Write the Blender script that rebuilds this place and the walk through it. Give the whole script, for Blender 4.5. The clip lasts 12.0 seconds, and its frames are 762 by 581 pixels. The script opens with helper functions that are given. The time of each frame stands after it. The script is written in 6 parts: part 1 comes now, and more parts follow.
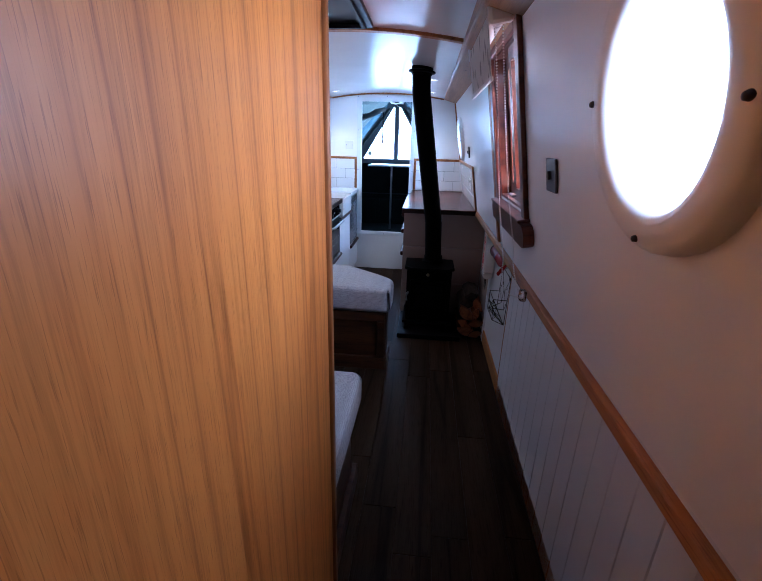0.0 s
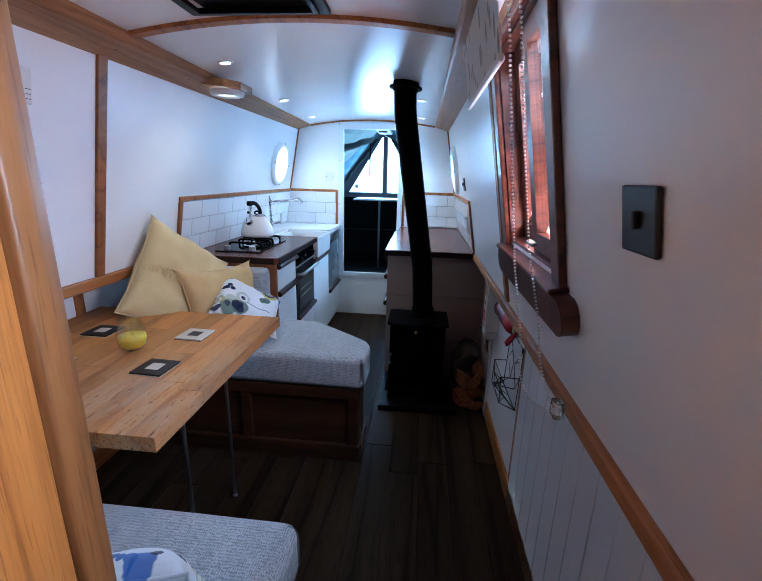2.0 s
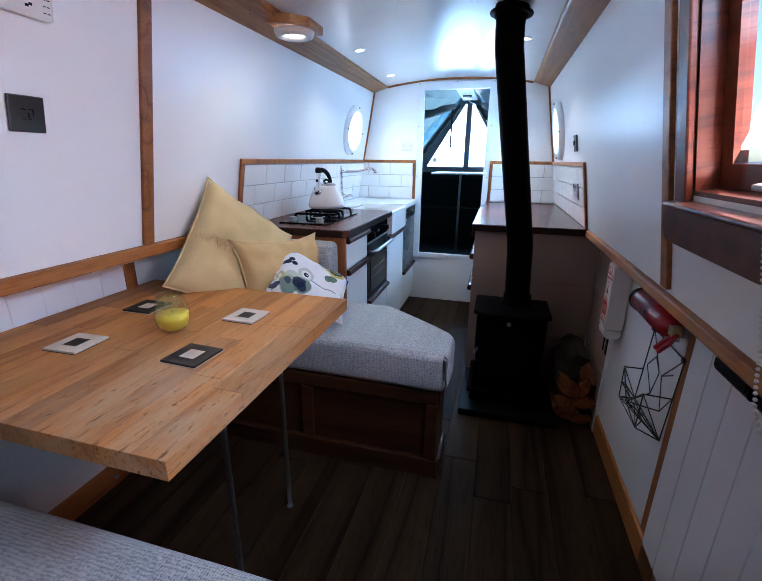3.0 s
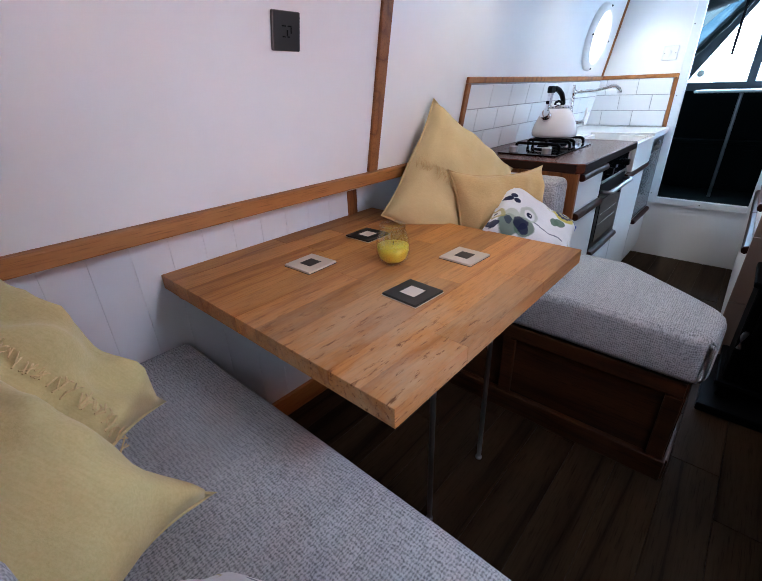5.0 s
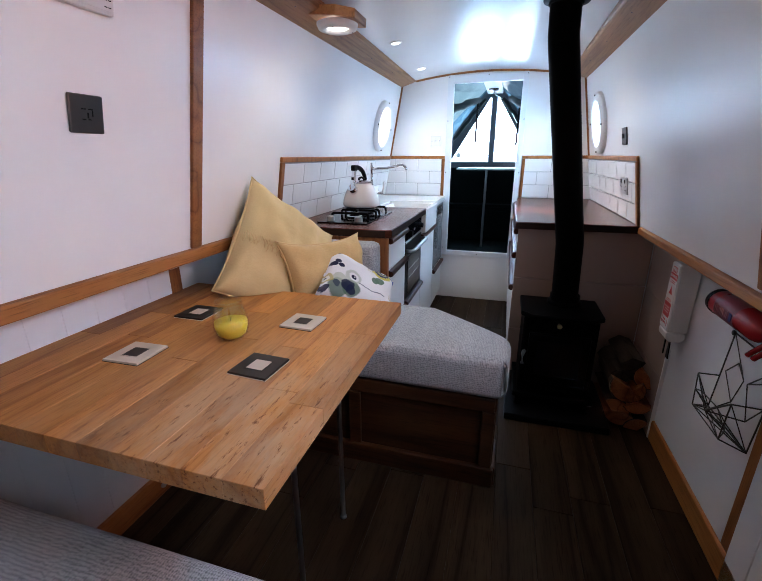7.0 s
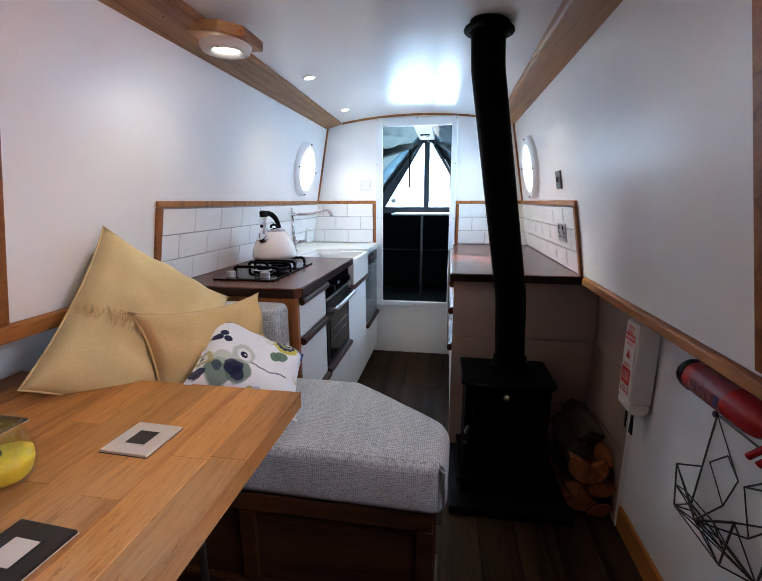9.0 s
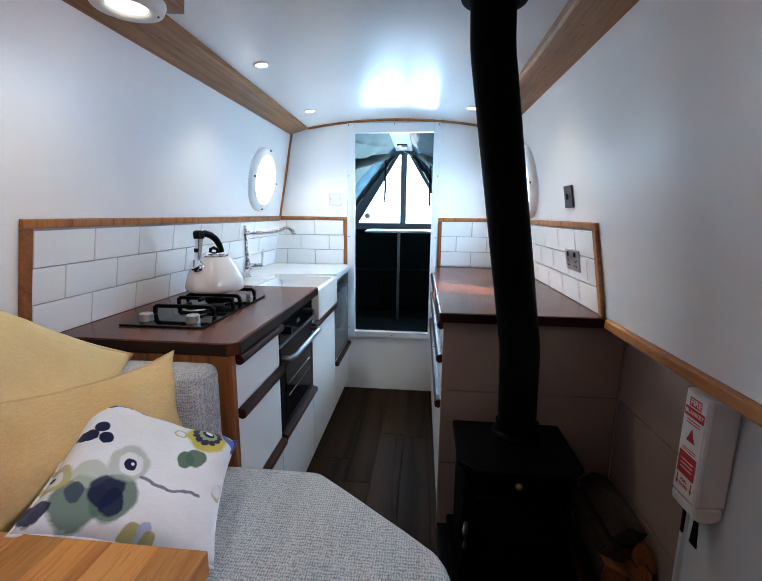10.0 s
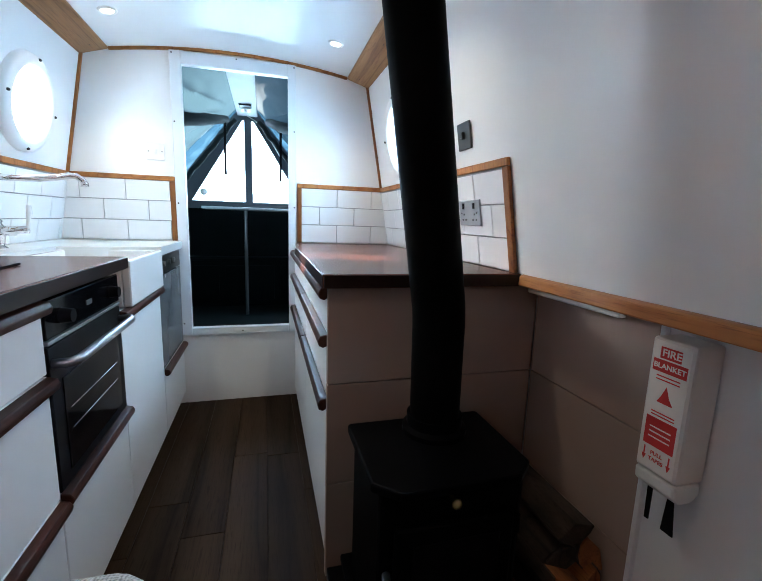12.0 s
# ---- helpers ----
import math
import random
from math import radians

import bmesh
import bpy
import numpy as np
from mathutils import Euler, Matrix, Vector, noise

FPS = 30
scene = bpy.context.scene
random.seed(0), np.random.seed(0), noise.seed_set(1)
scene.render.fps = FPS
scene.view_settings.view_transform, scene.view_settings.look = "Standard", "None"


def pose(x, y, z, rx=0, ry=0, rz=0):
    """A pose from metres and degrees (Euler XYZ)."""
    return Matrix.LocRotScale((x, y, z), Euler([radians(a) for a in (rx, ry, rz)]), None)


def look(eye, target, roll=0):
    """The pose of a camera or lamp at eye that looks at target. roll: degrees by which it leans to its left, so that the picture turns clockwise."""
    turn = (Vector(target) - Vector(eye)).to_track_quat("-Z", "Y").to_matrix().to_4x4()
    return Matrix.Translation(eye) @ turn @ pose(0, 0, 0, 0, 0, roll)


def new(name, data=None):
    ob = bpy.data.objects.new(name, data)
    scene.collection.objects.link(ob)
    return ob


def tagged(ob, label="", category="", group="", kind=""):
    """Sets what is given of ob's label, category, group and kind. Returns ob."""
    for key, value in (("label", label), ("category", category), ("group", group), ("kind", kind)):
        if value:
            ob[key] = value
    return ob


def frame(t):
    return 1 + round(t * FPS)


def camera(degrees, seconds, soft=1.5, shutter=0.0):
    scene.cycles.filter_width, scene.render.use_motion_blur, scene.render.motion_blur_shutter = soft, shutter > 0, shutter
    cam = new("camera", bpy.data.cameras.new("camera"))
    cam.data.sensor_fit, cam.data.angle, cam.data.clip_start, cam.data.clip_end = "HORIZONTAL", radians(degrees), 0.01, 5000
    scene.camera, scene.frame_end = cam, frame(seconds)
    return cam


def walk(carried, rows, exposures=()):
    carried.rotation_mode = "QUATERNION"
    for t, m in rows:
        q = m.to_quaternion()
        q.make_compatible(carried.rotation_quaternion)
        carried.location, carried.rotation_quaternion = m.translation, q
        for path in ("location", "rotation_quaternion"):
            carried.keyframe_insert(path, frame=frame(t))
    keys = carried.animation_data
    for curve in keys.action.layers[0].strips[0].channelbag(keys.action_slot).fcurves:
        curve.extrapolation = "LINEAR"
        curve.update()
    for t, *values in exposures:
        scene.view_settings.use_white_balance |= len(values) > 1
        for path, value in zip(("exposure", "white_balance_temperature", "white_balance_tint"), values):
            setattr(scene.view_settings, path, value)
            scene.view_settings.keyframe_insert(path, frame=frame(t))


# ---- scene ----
from mathutils.geometry import tessellate_polygon as tessellate

cam = camera(86.0, 12.0, soft=0.75)
PATH = [
    (0, (0.28, 0.371, 1.389), (0.093, 2.241, 0.705), 1.5),
    (0.5, (0.295, 0.395, 1.378), (0.177, 2.293, 0.76), 1.7),
    (1, (0.315, 0.541, 1.382), (0.255, 2.452, 0.795), 1.5),
    (1.5, (0.329, 0.722, 1.386), (0.237, 2.644, 0.842), 1.8),
    (2, (0.334, 0.975, 1.361), (0.154, 2.893, 0.825), 1.6),
    (2.5, (0.299, 1.17, 1.32), (0.036, 3.08, 0.789), 1.6),
    (3, (0.223, 1.316, 1.233), (-0.283, 3.152, 0.623), 0.6),
    (3.5, (0.117, 1.373, 1.215), (-0.66, 3.066, 0.488), -0.0),
    (3.7, (0.109, 1.364, 1.202), (-0.792, 2.983, 0.449), -0.1),
    (5.3, (0.037, 1.396, 1.194), (-1.17, 2.721, 0.306), -2.1),
    (5.5, (0.043, 1.397, 1.194), (-1.107, 2.775, 0.311), -2.1),
    (6, (0.054, 1.385, 1.196), (-0.89, 2.93, 0.347), -1.7),
    (6.5, (0.05, 1.352, 1.211), (-0.679, 3.05, 0.446), -1.0),
    (7, (0.046, 1.335, 1.237), (-0.501, 3.154, 0.609), -0.2),
    (7.2, (0.046, 1.332, 1.253), (-0.452, 3.178, 0.665), -0.0),
    (8.8, (0.115, 1.63, 1.243), (-0.229, 3.549, 0.795), -0.4),
    (9, (0.09, 1.716, 1.23), (-0.225, 3.644, 0.802), -0.1),
    (9.5, (0.08, 1.932, 1.251), (-0.184, 3.874, 0.852), 0.2),
    (10, (0.036, 2.143, 1.252), (-0.156, 4.099, 0.885), 0.6),
    (10.5, (0.021, 2.334, 1.25), (-0.128, 4.298, 0.905), 1.1),
    (11, (-0.022, 2.493, 1.231), (-0.023, 4.467, 0.91), 1.3),
    (11.5, (-0.05, 2.546, 1.157), (0.225, 4.502, 0.838), 1.3),
    (12, (-0.031, 2.564, 1.044), (0.51, 4.46, 0.708), 1.9),
]
EXPOSURES = [(0.0, 2.60, 4750, 17), (1.0, 2.60, 4850, 15), (1.5, 2.45, 4500, 11), (2.2, 2.88, 4600, 1), (3.5, 2.88, 5150, 9), (5.4, 2.86, 5450, 9), (6.5, 2.86, 5500, 11), (9.0, 2.78, 5850, 9), (10.5, 2.83, 5500, 3), (12.0, 2.95, 5600, 3)]
walk(cam, [(t, look(eye, target, roll)) for t, eye, target, roll in PATH], EXPOSURES)

# ---- plan of the boat, metres ----
XC = -0.16                  # centre line
GUN = 0.905                 # gunwale height
LEANIN = 0.178              # cabin sides lean in by this much per metre of height
HALF_GUN = 0.845            # half width at the gunwale
HALF_LOW = 0.935            # half width below the gunwale, right
HALF_LOW_L = 0.985          # and left
YB, Y0 = 4.935, -1.5        # front bulkhead, closed end behind
SA = math.sin(math.atan(LEANIN))
CA = math.cos(math.atan(LEANIN))


def half(z):
    return HALF_GUN - LEANIN * (z - GUN)


def ceil_z(x, y=4.93):
    return 1.858 - 0.15 * (x - XC) ** 2 + 0.010 * (4.93 - y)


# frames of the two leaning sides: local x along the boat, y up the slope, z outwards
SIDE_R = Matrix(((0, -SA, CA, XC + HALF_GUN), (1, 0, 0, 0), (0, CA, SA, GUN), (0, 0, 0, 1)))
SIDE_L = Matrix(((0, SA, -CA, XC - HALF_GUN), (-1, 0, 0, 0), (0, CA, SA, GUN), (0, 0, 0, 1)))


def up(z):
    return (z - GUN) / CA


# ---- world and large lights ----
world = bpy.data.worlds.new("sky")
scene.world = world
world.use_nodes = True
wn = world.node_tree
sky = wn.nodes.new("ShaderNodeTexSky")
sky.sky_type, sky.sun_disc = "NISHITA", False
sky.sun_elevation, sky.sun_rotation = radians(24), radians(-70)
wn.links.new(sky.outputs[0], wn.nodes["Background"].inputs[0])
wn.nodes["Background"].inputs[1].default_value = 0.05


def area(name, m, sx, sy, power, colour, shape="RECTANGLE", spread=180):
    d = bpy.data.lights.new(name, "AREA")
    d.shape, d.size, d.size_y, d.energy, d.color = shape, sx, sy, power, colour
    d.spread = radians(spread)
    ob = new(name, d)
    ob.matrix_world = m
    return ob


sun = bpy.data.lights.new("sun", "SUN")
sun.energy, sun.angle, sun.color = 5.0, radians(0.6), (1.0, 0.88, 0.74)
new("sun", sun).matrix_world = look((-0.93, 4.50, 1.445), (0.185, 4.09, 0.906))

DAY = (0.70, 0.86, 1.0)
# daylight in the openings: right porthole, window, two bow portholes, cratch glass
area("daylight_porthole", SIDE_R @ pose(0.985, up(1.452), 0.075), 0.34, 0.34, 0.55, (0.90, 0.94, 1.0), "DISK", 150)
# the side window: cool sky from above, warm bounce from a sunlit red hull below
area("daylight_window_sky", SIDE_R @ pose(2.12, up(1.58), 0.085, -16, 0, 0), 0.46, 0.25, 0.92, (0.80, 0.91, 1.0), spread=150)
area("daylight_window_bounce", SIDE_R @ pose(2.12, up(1.31), 0.085, 25, 0, 0), 0.46, 0.25, 0.74, (1.0, 0.41, 0.28))
area("daylight_bow_right", SIDE_R @ pose(4.47, up(1.43), 0.075), 0.31, 0.31, 1.5, (0.52, 0.77, 1.0), "DISK")
area("daylight_bow_left", SIDE_L @ pose(-4.53, up(1.445), 0.075), 0.31, 0.31, 0.55, (0.92, 0.95, 1.0), "DISK")
area("daylight_cratch", pose(XC, 6.75, 1.62, -90, 0, 0), 1.7, 1.1, 15.0, (0.62, 0.82, 1.0))


# beams of the lit ceiling spots
for sx, sy in ((-0.622, 3.86), (-0.62, 4.575), (0.29, 3.83), (0.29, 4.57), (-0.60, 2.98)):
    d = bpy.data.lights.new("spot_beam", "SPOT")
    d.energy, d.spot_size, d.spot_blend, d.shadow_soft_size, d.color = 1.4, radians(110), 0.7, 0.02, (1.0, 0.82, 0.60)
    new("spot_beam", d).matrix_world = Matrix.Translation((sx, sy, ceil_z(sx, sy) - 0.012))

# ---- helpers for meshes ----
def thing(name, label="", category="", group="", kind="", at=(0, 0, 0), m=None):
    ob = new(name)
    ob.empty_display_size = 0.05
    ob.matrix_world = m if m is not None else Matrix.Translation(at)
    return tagged(ob, label, category, group, kind)


def part(name, bm, material, parent=None, label="", smooth=False, m=None):
    me = bpy.data.meshes.new(name)
    bmesh.ops.recalc_face_normals(bm, faces=bm.faces)
    for f in bm.faces:
        f.smooth = bool(smooth)
    bm.to_mesh(me)
    bm.free()
    me.materials.append(material)
    ob = new(name, me)
    if parent is not None:
        ob.parent = parent
    if m is not None:
        ob.matrix_basis = m
    if smooth == "auto":
        me.set_sharp_from_angle(angle=radians(40))
    if label:
        ob["label"] = label
    return ob


def solid(name, bm, material, label, category="", kind="", group="", smooth=False, m=None):
    return tagged(part(name, bm, material, None, "", smooth, m), label, category, group, kind)


def box(x0, x1, y0, y1, z0, z1, bevel=0.0, bm=None, seg=2):
    own = bm is None
    b = bmesh.new()
    bmesh.ops.create_cube(b, size=1, matrix=Matrix.Translation(((x0 + x1) / 2, (y0 + y1) / 2, (z0 + z1) / 2)) @ Matrix.Diagonal((x1 - x0, y1 - y0, z1 - z0, 1)))
    if bevel:
        bmesh.ops.bevel(b, geom=b.edges[:], offset=bevel, segments=seg, affect="EDGES", profile=0.5)
    if own:
        return b
    return join(bm, b)


def join(bm, b):
    me = bpy.data.meshes.new("tmp")
    b.to_mesh(me)
    b.free()
    bm.from_mesh(me)
    bpy.data.meshes.remove(me)
    return bm


def prism(outline, a0, a1, axis="y", bevel=0.0, bm=None, seg=2):
    """A flat outline drawn out along an axis: (x, z) along y, (x, y) along z, (y, z) along x."""
    def at(p, v):
        return {"y": (p[0], v, p[1]), "z": (p[0], p[1], v), "x": (v, p[0], p[1])}[axis]
    b = bmesh.new()
    lo = [b.verts.new(at(p, a0)) for p in outline]
    hi = [b.verts.new(at(p, a1)) for p in outline]
    n = len(outline)
    b.faces.new(lo)
    b.faces.new(hi[::-1])
    for i in range(n):
        b.faces.new((lo[i], hi[i], hi[(i + 1) % n], lo[(i + 1) % n]))
    bmesh.ops.recalc_face_normals(b, faces=b.faces)
    if bevel:
        bmesh.ops.bevel(b, geom=b.edges[:], offset=bevel, segments=seg, affect="EDGES", profile=0.5)
    return join(bm, b) if bm is not None else b


def plate(outer, holes, thick, bm=None):
    """A plate in the local xy plane from z 0 to thick, with holes through it."""
    b = bm or bmesh.new()
    loops = [outer] + holes
    pts = [Vector((x, y, 0)) for lp in loops for x, y in lp]
    tris = tessellate([[Vector((x, y, 0)) for x, y in lp] for lp in loops])
    lo = [b.verts.new(p) for p in pts]
    hi = [b.verts.new(p + Vector((0, 0, thick))) for p in pts]
    for t in tris:
        b.faces.new([lo[i] for i in t])
        b.faces.new([hi[i] for i in reversed(t)])
    k = 0
    for lp in loops:
        n = len(lp)
        for i in range(n):
            a, c = k + i, k + (i + 1) % n
            b.faces.new((lo[a], lo[c], hi[c], hi[a]))
        k += n
    bmesh.ops.recalc_face_normals(b, faces=b.faces)
    return b


def ring_pts(cx, cy, r, n=40, ry=None):
    return [(cx + r * math.cos(2 * math.pi * i / n), cy + (ry or r) * math.sin(2 * math.pi * i / n)) for i in range(n)]


def rect(x0, x1, y0, y1):
    return [(x0, y0), (x1, y0), (x1, y1), (x0, y1)]


def tube(p0, p1, r0, r1=None, seg=14, bm=None):
    b = bmesh.new()
    p0, p1 = Vector(p0), Vector(p1)
    d = p1 - p0
    bmesh.ops.create_cone(b, cap_ends=True, segments=seg, radius1=r0, radius2=r0 if r1 is None else r1, depth=d.length,
                          matrix=Matrix.Translation((p0 + p1) / 2) @ d.to_track_quat("Z", "Y").to_matrix().to_4x4())
    return join(bm, b) if bm is not None else b


def sweep(points, r, seg=8, bm=None, closed=False):
    """A round rod along points."""
    b = bm or bmesh.new()
    pts = [Vector(p) for p in points]
    n = len(pts)
    rings = []
    ref = Vector((0.13, 0.29, 0.95))
    for i, p in enumerate(pts):
        a = pts[(i + 1) % n] if closed or i < n - 1 else pts[i]
        c = pts[(i - 1) % n] if closed or i > 0 else pts[i]
        t = (a - c).normalized()
        u = t.cross(ref).normalized()
        v = t.cross(u)
        rr = r[i] if isinstance(r, (list, tuple)) else r
        rings.append([b.verts.new(p + rr * (math.cos(2 * math.pi * k / seg) * u + math.sin(2 * math.pi * k / seg) * v)) for k in range(seg)])
    for i in range(n if closed else n - 1):
        x, y = rings[i], rings[(i + 1) % n]
        for k in range(seg):
            b.faces.new((x[k], x[(k + 1) % seg], y[(k + 1) % seg], y[k]))
    if not closed:
        b.faces.new(rings[0])
        b.faces.new(rings[-1][::-1])
    return b


def lathe(profile, seg=32, bm=None, m=None):
    """A turned shape from (radius, height) pairs."""
    b = bmesh.new()
    rings = []
    for r, z in profile:
        if r < 1e-5:
            rings.append([b.verts.new((0, 0, z))])
        else:
            rings.append([b.verts.new((r * math.cos(2 * math.pi * k / seg), r * math.sin(2 * math.pi * k / seg), z)) for k in range(seg)])
    for x, y in zip(rings, rings[1:]):
        for k in range(seg):
            k2 = (k + 1) % seg
            if len(x) == 1 and len(y) == 1:
                continue
            if len(x) == 1:
                b.faces.new((x[0], y[k2], y[k]))
            elif len(y) == 1:
                b.faces.new((x[k], x[k2], y[0]))
            else:
                b.faces.new((x[k], x[k2], y[k2], y[k]))
    if m is not None:
        b.transform(m)
    return join(bm, b) if bm is not None else b


# ---- materials ----
def mat(name, colour, rough=0.5, metal=0.0, spec=None):
    m = bpy.data.materials.new(name)
    m.use_nodes = True
    p = m.node_tree.nodes["Principled BSDF"]
    p.inputs["Base Color"].default_value = (*colour, 1)
    p.inputs["Roughness"].default_value = rough
    p.inputs["Metallic"].default_value = metal
    if spec is not None:
        p.inputs["Specular IOR Level"].default_value = spec
    return m


def bsdf(m):
    return m.node_tree.nodes["Principled BSDF"]


def node(m, kind, **values):
    n = m.node_tree.nodes.new(kind)
    for k, v in values.items():
        n.inputs[k].default_value = v
    return n


def wire(m, a, b):
    m.node_tree.links.new(a, b)


def coords(m, scale=(1, 1, 1), rot=(0, 0, 0), random_shift=False):
    tc = node(m, "ShaderNodeTexCoord")
    mp = node(m, "ShaderNodeMapping")
    mp.inputs["Scale"].default_value = scale
    mp.inputs["Rotation"].default_value = rot
    src = tc.outputs["Object"]
    if random_shift:
        info = node(m, "ShaderNodeObjectInfo")
        mul = node(m, "ShaderNodeMath")
        mul.operation = "MULTIPLY"
        mul.inputs[1].default_value = 37.0
        wire(m, info.outputs["Random"], mul.inputs[0])
        add = node(m, "ShaderNodeVectorMath")
        add.operation = "ADD"
        wire(m, src, add.inputs[0])
        wire(m, mul.outputs[0], add.inputs[1])
        src = add.outputs[0]
    wire(m, src, mp.inputs["Vector"])
    return mp.outputs[0]


def ramp(m, fac, stops):
    r = node(m, "ShaderNodeValToRGB")
    while len(r.color_ramp.elements) < len(stops):
        r.color_ramp.elements.new(0.5)
    for e, (pos, c) in zip(r.color_ramp.elements, stops):
        e.position, e.color = pos, (*c, 1)
    wire(m, fac, r.inputs[0])
    return r.outputs[0]


def bump(m, height, strength=0.2, distance=0.002, target=None):
    b = node(m, "ShaderNodeBump", Strength=strength, Distance=distance)
    wire(m, height, b.inputs["Height"])
    wire(m, b.outputs[0], (target or bsdf(m)).inputs["Normal"])


def mix(m, fac, a, b, mode="MIX"):
    n = node(m, "ShaderNodeMix")
    n.data_type, n.blend_type = "RGBA", mode
    for sock, v in ((n.inputs[0], fac), (n.inputs[6], a), (n.inputs[7], b)):
        if isinstance(v, (int, float)):
            sock.default_value = v
        elif isinstance(v, tuple):
            sock.default_value = (*v, 1)
        else:
            wire(m, v, sock)
    return n.outputs[2]


def wood(name, dark, mid, light, along="y", rough=0.4, rings=9.0, stretch=0.06, vary=0.0, contrast=1.0, coat=0.0, pore=280.0, spec=0.4, depth=1.0):
    """Grain that runs along one axis, at true size."""
    m = mat(name, mid, rough, spec=spec)
    sc = [1.0, 1.0, 1.0]
    sc["xyz".index(along)] = stretch
    v = coords(m, tuple(sc), random_shift=True)
    big = node(m, "ShaderNodeTexNoise", Scale=5.0, Detail=3.0, Roughness=0.5)
    wire(m, v, big.inputs["Vector"])
    mul = node(m, "ShaderNodeMath")
    mul.operation, mul.inputs[1].default_value = "MULTIPLY", rings
    wire(m, big.outputs[0], mul.inputs[0])
    fr = node(m, "ShaderNodeMath")
    fr.operation = "PINGPONG"
    fr.inputs[1].default_value = 0.5
    wire(m, mul.outputs[0], fr.inputs[0])
    fine = node(m, "ShaderNodeTexNoise", Scale=150.0, Detail=4.0, Roughness=0.7)
    wire(m, v, fine.inputs["Vector"])
    col = ramp(m, fr.outputs[0], [(0.0, dark), (0.10 * contrast, mid), (0.5, light)])
    broad = node(m, "ShaderNodeTexNoise", Scale=16.0, Detail=3.0, Roughness=0.6)
    wire(m, v, broad.inputs["Vector"])
    col = mix(m, 0.8 * depth, col, ramp(m, broad.outputs[0], [(0.3, (0.80, 0.76, 0.72)), (0.7, (1.06, 1.06, 1.06))]), "MULTIPLY")
    dash = node(m, "ShaderNodeTexNoise", Scale=pore, Detail=2.0, Roughness=0.5)
    wire(m, v, dash.inputs["Vector"])
    col = mix(m, depth, col, ramp(m, dash.outputs[0], [(0.33, (0.42, 0.34, 0.28)), (0.41, (1, 1, 1))]), "MULTIPLY")
    pores = ramp(m, fine.outputs[0], [(0.36, (0.72, 0.68, 0.64)), (0.52, (1, 1, 1))])
    col = mix(m, 0.75, col, pores, "MULTIPLY")
    if vary:
        info = node(m, "ShaderNodeObjectInfo")
        shade = ramp(m, info.outputs["Random"], [(0, (1 - vary, 1 - vary, 1 - vary)), (1, (1 + vary * 0.4, 1 + vary * 0.3, 1 + vary * 0.2))])
        col = mix(m, 1.0, col, shade, "MULTIPLY")
    wire(m, col, bsdf(m).inputs["Base Color"])
    rr = node(m, "ShaderNodeMapRange")
    rr.inputs["To Min"].default_value, rr.inputs["To Max"].default_value = rough + 0.12 * depth, rough - 0.05 * depth
    wire(m, fine.outputs[0], rr.inputs["Value"])
    wire(m, rr.outputs[0], bsdf(m).inputs["Roughness"])
    bump(m, fine.outputs[0], 0.10 * depth, 0.0006)
    bsdf(m).inputs["Coat Weight"].default_value = coat
    bsdf(m).inputs["Coat Roughness"].default_value = 0.15
    return m


def paint(name, colour, rough=0.35, mottled=0.06, bumpy=0.05, coat=0.0):
    m = mat(name, colour, rough)
    v = coords(m)
    n1 = node(m, "ShaderNodeTexNoise", Scale=2.2, Detail=4.0)
    n2 = node(m, "ShaderNodeTexNoise", Scale=240.0, Detail=2.0)
    wire(m, v, n1.inputs["Vector"])
    wire(m, v, n2.inputs["Vector"])
    lo = tuple(c * (1 - mottled) for c in colour)
    wire(m, ramp(m, n1.outputs[0], [(0.3, lo), (0.7, colour)]), bsdf(m).inputs["Base Color"])
    rr = node(m, "ShaderNodeMapRange")
    rr.inputs["To Min"].default_value, rr.inputs["To Max"].default_value = rough - 0.06, rough + 0.08
    wire(m, n1.outputs[0], rr.inputs["Value"])
    wire(m, rr.outputs[0], bsdf(m).inputs["Roughness"])
    bump(m, n2.outputs[0], bumpy, 0.0006)
    bsdf(m).inputs["Coat Weight"].default_value = coat
    return m


